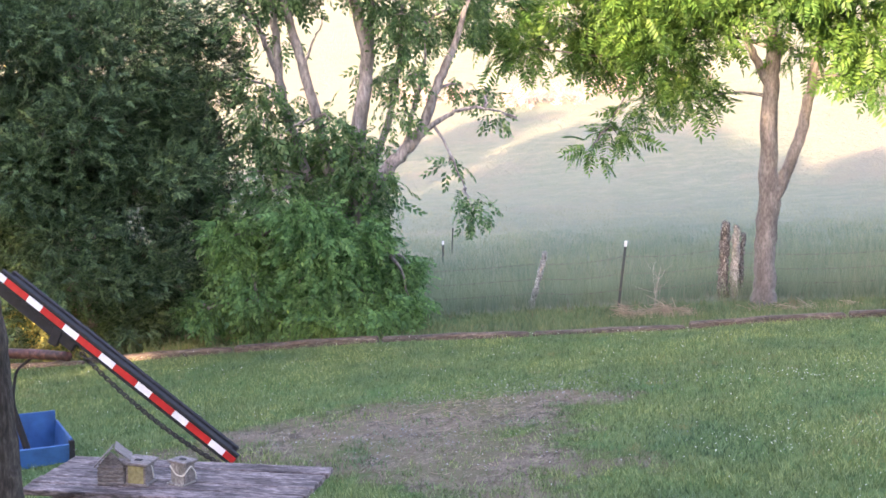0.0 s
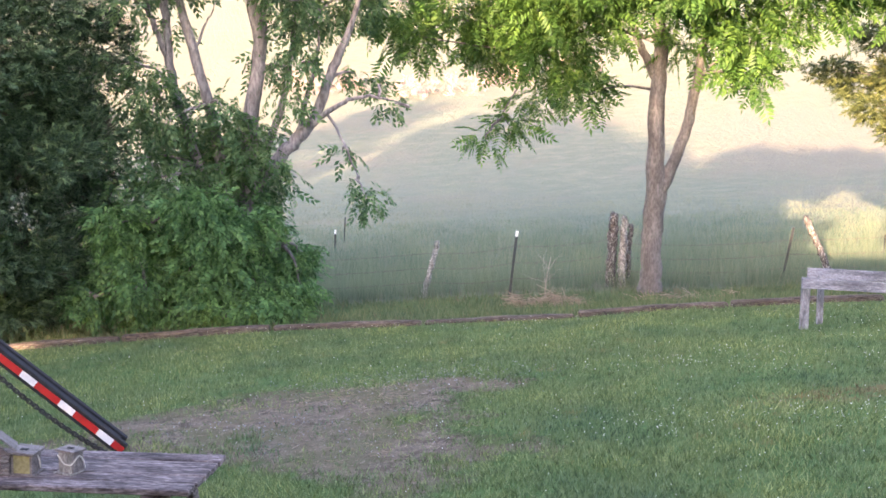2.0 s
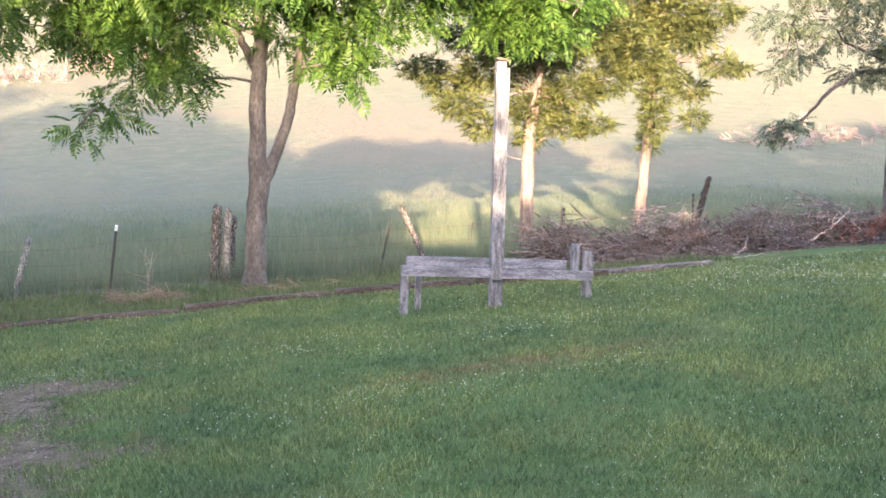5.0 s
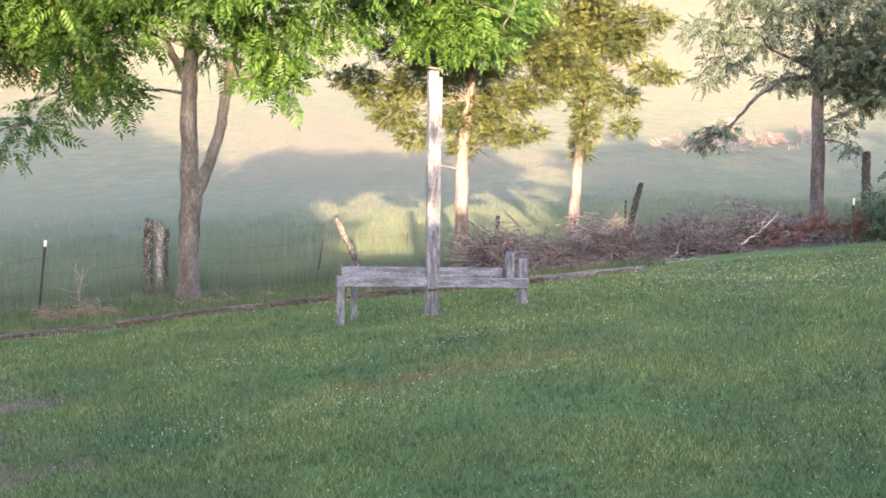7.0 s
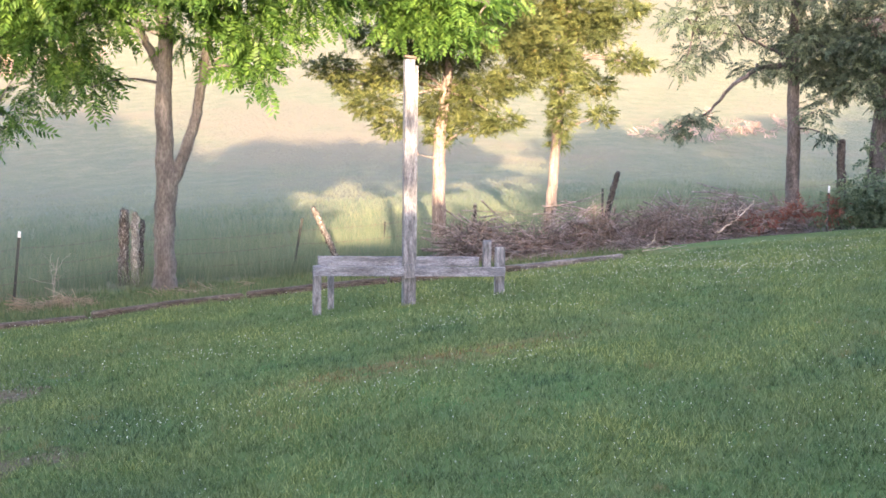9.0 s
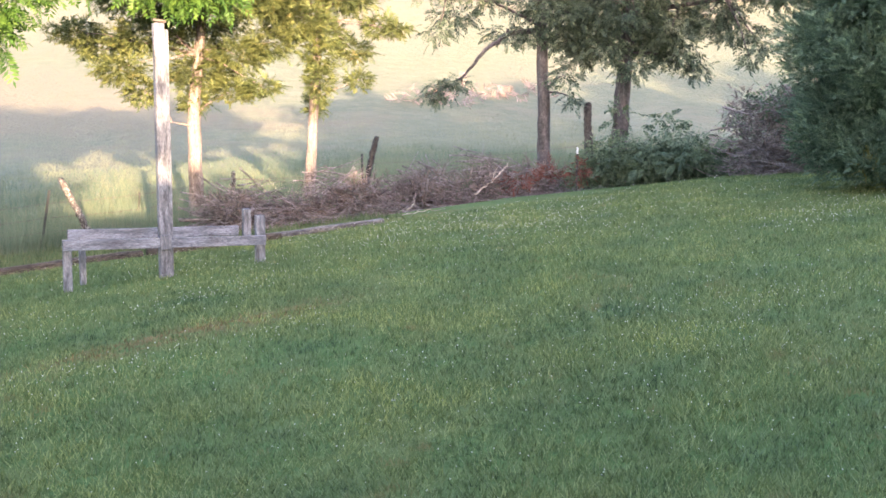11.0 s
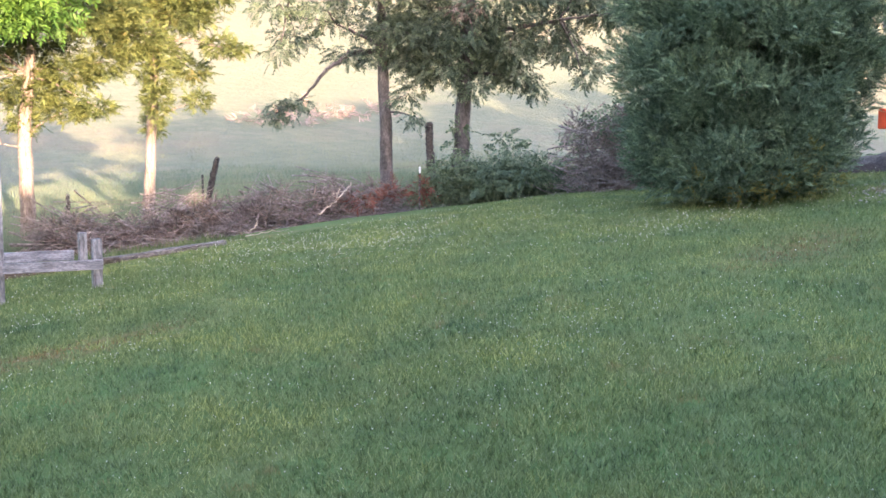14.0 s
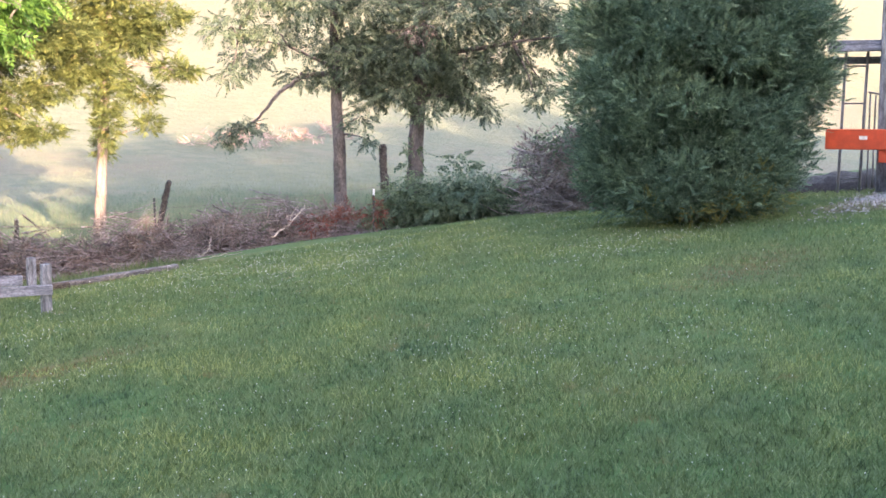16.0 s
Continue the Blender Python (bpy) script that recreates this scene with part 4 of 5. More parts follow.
# ---- low timber frame with a tall post ----
def build_frame():
    x0, y0 = 7.354, 14.066
    z0 = ground_z(x0, y0)
    ob = thing("timber_frame", x0, y0, z0, -15.3)
    # tall post: a square post with a thinner plank fixed to its side, notched at the top
    part("post", box(0.135, 0.14, 3.42, pose(-0.022, 0.06, 1.68, 0, -0.3, 0), 0.008, 0.006), GREY_WOOD, ob, "tall silvered square post")
    part("side_plank", box(0.05, 0.12, 3.3, pose(0.071, 0.07, 1.66, 0, -0.3, 0), 0.006, 0.006), GREY_WOOD, ob)
    part("cap", box(0.17, 0.12, 0.035, pose(-0.02, 0.06, 3.42, 0, 8, 0), 0.006), TIMBER, ob, "small brown cap on the post")
    part("brace_block", box(0.15, 0.05, 0.2, pose(-0.015, -0.055, 0.49), 0.006), GREY_WOOD, ob)
    # long rails
    part("front_rail", box(2.72, 0.045, 0.135, pose(0.02, -0.03, 0.482, 0, 1.0, 0), 0.006, 0.003), GREY_BOARD, ob, "long silvered front board")
    part("back_rail", box(2.35, 0.045, 0.14, pose(-0.03, 0.52, 0.558, 0, 0.9, 0), 0.006, 0.003), GREY_BOARD, ob, "long silvered back board")
    for lx, ly, top, w in ((-1.28, 0.03, 0.57, 0.11), (-1.02, 0.5, 0.55, 0.08), (1.32, 0.04, 0.8, 0.13), (1.28, 0.56, 0.84, 0.11)):
        wx = x0 + lx * math.cos(radians(-15.3)) - ly * math.sin(radians(-15.3))
        wy = y0 + lx * math.sin(radians(-15.3)) + ly * math.cos(radians(-15.3))
        low = 0.42 if lx == 1.28 else ground_z(wx, wy) - z0 - 0.05
        part("leg", box(w, 0.1, top - low, pose(lx, ly, (top + low) / 2), 0.007, 0.004), GREY_WOOD, ob)
    return tagged(ob, "low silvered timber frame with a tall square post", "frame")


build_frame()


PALE_HEAD = foliage("pale_flower_heads", (0.26, 0.29, 0.2), (0.36, 0.37, 0.27), (0.46, 0.45, 0.34), 0.3, 0.8)
# ---- fence along the hay field ----
def t_post(x, y, height, lean=0.0, tip=True, thick=1.0):
    ob = thing("fence_post", x, y, ground_z(x, y) - 0.05, -math.degrees(math.atan2(x, y)))
    m = pose(0, 0, 0, 0, lean, 0)
    bm = join(box(0.05 * thick, 0.01, height, m @ pose(0, 0, height / 2), 0), box(0.01, 0.045 * thick, height, m @ pose(0, 0.02, height / 2), 0),
              *[box(0.03, 0.016, 0.012, m @ pose(0, -0.01, 0.15 + k * 0.11), 0) for k in range(int(height / 0.11) - 2)])
    part("shaft", bm, STEEL, ob)
    if tip:
        part("tip", box(0.055, 0.05, 0.11, m @ pose(0, 0.012, height - 0.05), 0.004), WHITE, ob, "white-painted tip")
    return tagged(ob, "thin dark steel fence post with white tip" if tip else "thin dark steel fence post", "fence post", "field fence posts")


def wood_post(x, y, height, r, lean=0.0, seed=0, label="weathered wooden fence post", mat=None, fore=0.0):
    ob = thing("fence_post", x, y, ground_z(x, y) - 0.06, -math.degrees(math.atan2(x, y)))
    rng = np.random.default_rng(seed)
    t = math.tan(radians(lean))
    line = [(t * h, fore * h, h, r * (1.1 - 0.2 * h / height + 0.08 * rng.standard_normal())) for h in np.linspace(0, height, 7)]
    line.append((t * height, fore * height, height + 0.012, r * 0.8))
    part("shaft", tubes("shaft", [line], mat or POST_WOOD, 9, 0.1, 0.008, seed), mat or POST_WOOD, ob)
    return tagged(ob, label, "fence post", "field fence posts")


DARK_POST = two_scale("dark_post_wood", (0.03, 0.027, 0.026), (0.065, 0.06, 0.057), (0.13, 0.12, 0.115), 4.0, 14.0, (3, 3, 1.4), relief=0.9, depth=0.02)
LICHEN = two_scale("pale_lichen_wood", (0.1, 0.1, 0.095), (0.28, 0.28, 0.26), (0.55, 0.55, 0.51), 4.0, 14.0, (3, 3, 1.4), relief=0.9, depth=0.02)
t_post(3.36, 21.92, 1.33, 5.5)
t_post(8.94, 22.3, 1.22, 9.5, False)
t_post(16.33, 21.5, 1.45, -1.0, False)
t_post(0.0, 30.7, 0.62, 0, True)
t_post(0.25, 32.5, 0.8, 2, False, 0.7)
t_post(12.5, 25.2, 0.65, 2, False, 0.8)
t_post(27.6, 18.9, 2.3, 3, False, 0.8)
wood_post(1.69, 22.17, 1.16, 0.055, 13.5, 1, "leaning grey wooden fence post spotted with lichen", LICHEN)
wood_post(5.52, 22.65, 1.5, 0.1, 1.5, 2, "thick dark wooden gate post")
wood_post(5.74, 22.6, 1.42, 0.085, 1.0, 3, "rotting gate post spotted with pale lichen", LICHEN)
wood_post(5.93, 22.9, 1.25, 0.055, 2.0, 4, "short split wooden gate post")
wood_post(13.34, 22.3, 1.15, 0.05, 0.0, 5, "short dark wooden post with pale broken top")
wood_post(16.86, 22.3, 1.75, 0.07, 12.0, 6, "leaning weathered wooden fence post", DARK_POST)
wood_post(23.13, 20.5, 2.25, 0.12, -3.0, 7, "thick cut-off wooden post standing in weeds", DARK_POST)
wood_post(9.55, 20.95, 1.42, 0.07, -25.0, 8, "grey log leaning on the fence")
stake = thing("stake", 20.4, 18.5, ground_z(20.4, 18.5) - 0.1, -47)
part("shaft", box(0.04, 0.04, 1.1, pose(0, 0, 0.55), 0.004), POST_WOOD, stake)
part("tip", box(0.045, 0.045, 0.15, pose(0, 0, 1.06), 0.004), WHITE, stake, "white-painted tip")
tagged(stake, "thin wooden stake with white-painted top", "stake")


def wire(points, r=0.004, sag=0.05, barbs=True):
    lines = []
    for (a, b) in zip(points[:-1], points[1:]):
        a, b = np.array(a, float), np.array(b, float)
        t = np.linspace(0, 1, 9)
        p = a + (b - a) * t[:, None]
        p[:, 2] -= sag * 4 * t * (1 - t)
        lines.append([(*q, r) for q in p])
        if barbs:
            for k in np.linspace(0.04, 0.96, int(np.linalg.norm(b - a) / 0.18)):
                q = a + (b - a) * k - (0, 0, sag * 4 * k * (1 - k))
                lines.append([(q[0] - 0.02, q[1], q[2] - 0.02, 0.004), (q[0] + 0.02, q[1], q[2] + 0.02, 0.004)])
    vs, fs, n = [], [], 0
    for l in lines:
        l = np.array(l)
        v, q, c = tube_arrays(l[:, :3], l[:, 3], 4)
        vs.append(v)
        fs.append(q + n)
        n += len(v)
    ob = new("barbed_wire", mesh_of("barbed_wire", np.vstack(vs), np.vstack(fs), WIRE))
    return tagged(ob, "rusty strand of barbed wire strung between fence posts", "wire", "barbed wire strands")


def strand(h, names):
    return [(x, y, ground_z(x, y) + h * k) for x, y, k in names]


FENCE = [(-9.0, 22.4, 0.9), (-3.0, 22.3, 0.85), (1.85, 22.15, 0.9), (3.45, 21.9, 1.0), (5.5, 22.55, 1.0)]
FENCE_2 = [(5.75, 22.6, 0.9), (9.05, 22.3, 0.9), (13.34, 22.3, 1.0), (16.33, 21.5, 1.05), (17.2, 22.2, 1.1), (23.1, 20.5, 1.2), (27.6, 18.9, 1.3)]
for h in (0.35, 0.66, 0.98):
    wire(strand(h, FENCE), sag=0.06)
    wire(strand(h, FENCE_2), sag=0.07)


# ---- piles of cut brush ----
def stick_pile(name, spine, count, length, height, width, seed, mat, label, r=0.012):
    rng = np.random.default_rng(seed)
    spine = np.array(spine, float)
    vs, fs, n = [], [], 0
    for _ in range(count):
        t = rng.uniform(0, len(spine) - 1.001)
        k = int(t)
        c = spine[k] + (spine[k + 1] - spine[k]) * (t - k)
        off = rng.standard_normal() * width * 0.45
        d = spine[k + 1] - spine[k]
        d = d / np.linalg.norm(d)
        x, y = c[0] - d[1] * off, c[1] + d[0] * off
        hump = math.exp(-(off / width) ** 2 * 1.6) * (0.75 + 0.35 * math.sin(t * 5.1 + seed) + 0.2 * math.sin(t * 13.0))
        z = ground_z(x, y) + rng.uniform(0.02, 1.0) ** 1.2 * height * max(hump, 0.15)
        L = length * rng.uniform(0.35, 1.3)
        a = math.atan2(d[1], d[0]) + rng.standard_normal() * 0.75
        e = rng.standard_normal() * 0.3
        v = np.array([math.cos(a) * math.cos(e), math.sin(a) * math.cos(e), math.sin(e)])
        s = np.linspace(-0.5, 0.5, 5)
        bend = rng.standard_normal(3) * 0.1 * L
        p = np.array([x, y, z]) + s[:, None] * v * L + (s[:, None] ** 2) * bend
        p[:, 2] = np.maximum(p[:, 2], land(p[:, 0], p[:, 1]) + 0.01)
        V, Q, C = tube_arrays(p, np.linspace(1, 0.3, 5) * r * rng.uniform(0.5, 1.6), 4)
        vs.append(V)
        fs.append(Q + n)
        n += len(V)
    ob = new(name, mesh_of(name, np.vstack(vs), np.vstack(fs), mat))
    return tagged(ob, label, "brush pile", kind="stuff")


def heap(name, clumps, template, density, size, mat, label, seed, category="brush pile", droop=0.2):
    rng = np.random.default_rng(seed)
    cl = [(x, y, ground_z(x, y) + z, a, b, c) for x, y, z, a, b, c in clumps]
    P, D = clump_points(cl, density, rng, droop, 0.55)
    P[:, 2] = np.maximum(P[:, 2], land(P[:, 0], P[:, 1]) + 0.02)
    ob = new(name, grow(name, template, P, D, size, mat, seed, 0.9))
    return tagged(ob, label, category, kind="stuff")


PILE = [(11.8, 20.3), (13.2, 19.9), (15.5, 20.2), (17.8, 20.9), (20.0, 21.5), (22.0, 20.9)]
stick_pile("brush_pile", PILE, 1300, 1.5, 1.0, 0.9, 301, TWIG, "long pile of cut grey-brown branches along the fence", 0.014)


def along(spine, n, seed, z=(0.1, 0.6), r=(0.3, 0.5), wid=0.5):
    rng = np.random.default_rng(seed)
    spine = np.array(spine, float)
    out = []
    for k in range(n):
        t = (k + rng.uniform(0, 1)) / n * (len(spine) - 1.001)
        i = int(t)
        c = spine[i] + (spine[i + 1] - spine[i]) * (t - i)
        a = rng.uniform(*r)
        out.append((c[0] + rng.uniform(-wid, wid), c[1] + rng.uniform(-wid, wid), rng.uniform(*z), a * 1.3, a, a * 0.7))
    return out


heap("dead_boughs", along(PILE, 76, 302, (0.05, 0.62), (0.26, 0.46), 0.6), needle_spray(9, 0.32, 0.11, 0.013), 62, 1.1, BROWN_LEAF, "dry brown boughs heaped on the brush pile", 303)
heap("rusty_boughs", along([(19.3, 19.6), (20.0, 18.9), (20.7, 18.5)], 9, 304, (0.35, 0.75), (0.2, 0.3), 0.25), needle_spray(8, 0.26, 0.09, 0.016), 95, 1.0, RUST_LEAF, "rust-red dead cedar boughs on the brush pile", 305)
heap("pale_weeds", along([(19.5, 22.3), (21.3, 21.8)], 8, 306, (0.3, 0.8), (0.3, 0.4), 0.3), simple_twig(6, 0.24, 0.08, 0.03), 60, 1.0, HAZED_HAY_BLADE, "pale weeds behind the brush pile", 307, "weeds")
heap("weed_patch", along([(21.2, 18.0), (22.0, 17.4), (22.7, 16.8), (23.2, 16.1)], 34, 308, (0.05, 0.75), (0.3, 0.5), 0.6), simple_twig(8, 0.3, 0.1, 0.045), 80, 1.0, WEED, "dark green leafy weeds overgrowing the brush", 309, "weeds")
heap("weed_patch", along([(20.8, 18.9), (21.5, 18.4), (22.4, 17.6), (23.0, 16.8)], 22, 310, (0.35, 1.05), (0.26, 0.42), 0.35), simple_twig(8, 0.26, 0.09, 0.04), 62, 1.0, WEED, "tall leafy weeds standing behind the brush", 312, "weeds")
heap("climbing_weeds", [(23.4, 19.75, 0.9, 0.4, 0.3, 0.9), (23.55, 19.9, 1.9, 0.3, 0.25, 0.5), (22.6, 19.6, 0.8, 0.6, 0.4, 0.6), (24.6, 19.2, 1.4, 0.5, 0.4, 0.5)], simple_twig(7, 0.26, 0.1, 0.06), 60, 1.0, WEED, "broad-leaved vine climbing the tree trunk", 311, "vine")
PILE_2 = [(23.2, 15.9), (23.0, 14.8), (22.7, 13.9), (22.3, 13.0)]
stick_pile("brush_pile", PILE_2, 560, 1.4, 1.8, 0.7, 320, TWIG, "tall pile of cut grey-brown branches beside the juniper")
heap("dead_boughs", along(PILE_2, 30, 321, (0.1, 1.6), (0.35, 0.6), 0.5), needle_spray(7, 0.3, 0.11, 0.016), 52, 1.1, BROWN_LEAF, "dry brown boughs heaped beside the juniper", 322)
heap("weed_patch", along(PILE_2, 9, 323, (1.2, 1.8), (0.3, 0.5), 0.5), simple_twig(8, 0.3, 0.1, 0.045), 50, 1.0, WEED, "green leaves growing through the brush", 324, "weeds")


def loose_branch(points, r, mat, label, seed, twigs=0):
    rng = np.random.default_rng(seed)
    lines = [[(x, y, ground_z(x, y) + h, r * (1 - 0.6 * k / (len(points) - 1))) for k, (x, y, h) in enumerate(points)]]
    p = np.array([q[:3] for q in lines[0]])
    for _ in range(twigs):
        t = rng.uniform(0.3, 1) * (len(p) - 1.001)
        i = int(t)
        a = p[i] + (p[i + 1] - p[i]) * (t - i)
        b = a + rng.standard_normal(3) * (0.4, 0.4, 0.3) + (0, 0, 0.2)
        lines.append([(*a, r * 0.35), (*((a + b) / 2 + rng.standard_normal(3) * 0.05), r * 0.25), (*b, r * 0.1)])
    ob = new("fallen_branch", tubes("fallen_branch", lines, mat, 6, 0.05, 0.012, seed))
    return tagged(ob, label, "branch", "fallen branches")


PALE_STICK = two_scale("peeled_wood", (0.3, 0.25, 0.19), (0.45, 0.39, 0.31), (0.58, 0.52, 0.44), 2.0, 10.0)
loose_branch([(15.4, 18.75, 0.05), (15.85, 19.05, 0.12), (16.1, 19.35, 0.3)], 0.022, PALE_STICK, "pale peeled stick lying at the brush pile", 331)
loose_branch([(18.6, 20.1, 0.2), (19.4, 20.3, 0.5), (20.2, 20.6, 0.85)], 0.025, PALE_STICK, "pale bare branch poking from the brush pile", 332, 3)
loose_branch([(15.0, 20.0, 0.35), (16.4, 20.3, 0.42), (18.0, 20.7, 0.4)], 0.025, TWIG, "grey branch lying along the brush pile", 333, 6)
loose_branch([(23.0, 14.4, 1.0), (23.2, 13.6, 1.9), (23.4, 12.8, 2.5)], 0.05, TWIG, "bare forked branch rising from the brush", 334, 9)
loose_branch([(23.0, 14.9, 0.9), (23.3, 14.2, 1.7), (23.6, 13.5, 2.0)], 0.04, TWIG, "bare forked branch rising from the brush", 335, 8)
loose_branch([(13.9, 17.1, 0.03), (14.6, 17.3, 0.04), (15.3, 17.4, 0.03)], 0.012, PALE_STICK, "thin pale stick on the grass", 336)

# straw and twigs raked up under the walnut
stick_pile("straw_heap", [(3.2, 20.55), (3.8, 20.5), (4.5, 20.7)], 420, 0.5, 0.22, 0.28, 341, STRAW, "small heap of pale dry straw and stalks", 0.006)
stick_pile("cut_stalks", [(5.6, 20.9), (6.5, 20.9), (7.6, 20.7)], 110, 0.5, 0.12, 0.3, 343, STRAW, "thin scatter of dry stalks under the tree", 0.005)
loose_branch([(4.0, 21.6, 0.0), (4.02, 21.6, 0.35), (4.1, 21.6, 0.8)], 0.014, PALE_STICK, "small bare dead sapling by the fence", 345, 9)
stick_pile("dry_grass", [(-2.2, 10.6), (-0.6, 11.6), (0.9, 12.1), (0.2, 10.6), (-0.2, 9.2)], 800, 0.1, 0.012, 1.1, 347, STRAW, "dry grass bits scattered over the bare soil", 0.0022)
# this shrub stands in shade; its yellow leaf colour stands in for sunlight
heap("sun_yellow_shrub", [(-6.55, 18.85, 0.5, 0.36, 0.25, 0.32), (-6.15, 18.85, 0.25, 0.3, 0.25, 0.22), (-6.9, 18.85, 0.85, 0.3, 0.25, 0.3)], simple_twig(7, 0.24, 0.09, 0.04), 120, 1.0, YELLOW_LEAF, "yellow-green shrub beside the cedar, sunlight put into its leaf colour", 348, "shrub")
heap("pale_weeds", along([(13.7, 22.0), (15.4, 21.7)], 7, 346, (0.45, 0.75), (0.16, 0.24), 0.3), simple_twig(5, 0.2, 0.05, 0.03), 46, 1.0, PALE_HEAD, "tall weeds with pale flower heads along the fence", 349, "weeds")
# reddish thickets on the hillside
for k, (bx, by, n, h) in enumerate([(45.5, 51.5, 8, 0.6), (50.5, 50.0, 4, 0.4), (8.5, 92.0, 14, 1.6), (17, 96, 12, 1.4), (-2, 98, 10, 1.5)]):
    rng = np.random.default_rng(350 + k)
    heap("hill_brush", [(bx + rng.uniform(-4, 4), by + rng.uniform(-2, 2), rng.uniform(0.1, h * 0.6), 1.2, 0.9, 0.4) for _ in range(n)], needle_spray(6, 0.5, 0.3, 0.04), 6, 1.6, PINK_BRUSH,
         "reddish-brown thicket on the hillside", 360 + k, "brush")


# ---- plank table ----
PLANK = two_scale("weathered_table_plank", (0.055, 0.042, 0.038), (0.155, 0.122, 0.115), (0.32, 0.265, 0.25), 3.6, 16.0, (1, 4, 4), relief=0.8, depth=0.008, vary=0.6)


def build_table():
    x0, y0 = -1.66, 7.1
    z0 = ground_z(x0, y0) + 0.02
    ob = thing("plank_table", x0, y0, z0, -9.5)
    rng = np.random.default_rng(3)
    top = 0.8 - z0
    for k in range(5):
        part("top_plank", box(1.78 + rng.uniform(-0.02, 0.02), 0.138, 0.038, pose(rng.uniform(-0.01, 0.01), (k - 2) * 0.151, top - 0.019 + rng.uniform(-0.005, 0.005), rng.uniform(-1.2, 1.2), rng.uniform(-0.3, 0.3), rng.uniform(-0.3, 0.3)), 0.006, 0.005), PLANK, ob)
    for s in (-1, 1):
        part("top_support", box(0.09, 0.7, 0.09, pose(s * 0.62, 0, top - 0.085), 0.006), PLANK, ob)
        for t in (-1, 1):
            part("leg", box(0.045, 0.1, 0.92, pose(s * 0.69, t * 0.42, top - 0.43, t * 26, 0, 0), 0.006), PLANK, ob)
    return tagged(ob, "grey weathered wooden table with warped plank top", "table"), 0.8


table, TABLE_TOP = build_table()
LOG = two_scale("birdhouse_slats", (0.105, 0.084, 0.075), (0.185, 0.156, 0.14), (0.29, 0.256, 0.23), 6.0, 40.0, (1, 4, 4), relief=0.4, depth=0.003)
YELLOW = two_scale("faded_yellow_board", (0.27, 0.235, 0.1), (0.34, 0.3, 0.14), (0.41, 0.365, 0.19), 8.0, 40.0, relief=0.3, depth=0.002)
PALE_BOARD = two_scale("whitewashed_board", (0.17, 0.155, 0.13), (0.27, 0.25, 0.215), (0.4, 0.38, 0.335), 8.0, 50.0, (4, 4, 1), relief=0.4, depth=0.002)
HOLE = plain("dark_opening", (0.02, 0.018, 0.016), 0.9)
ROPE = plain("pale_rope", (0.55, 0.51, 0.43), 0.9)


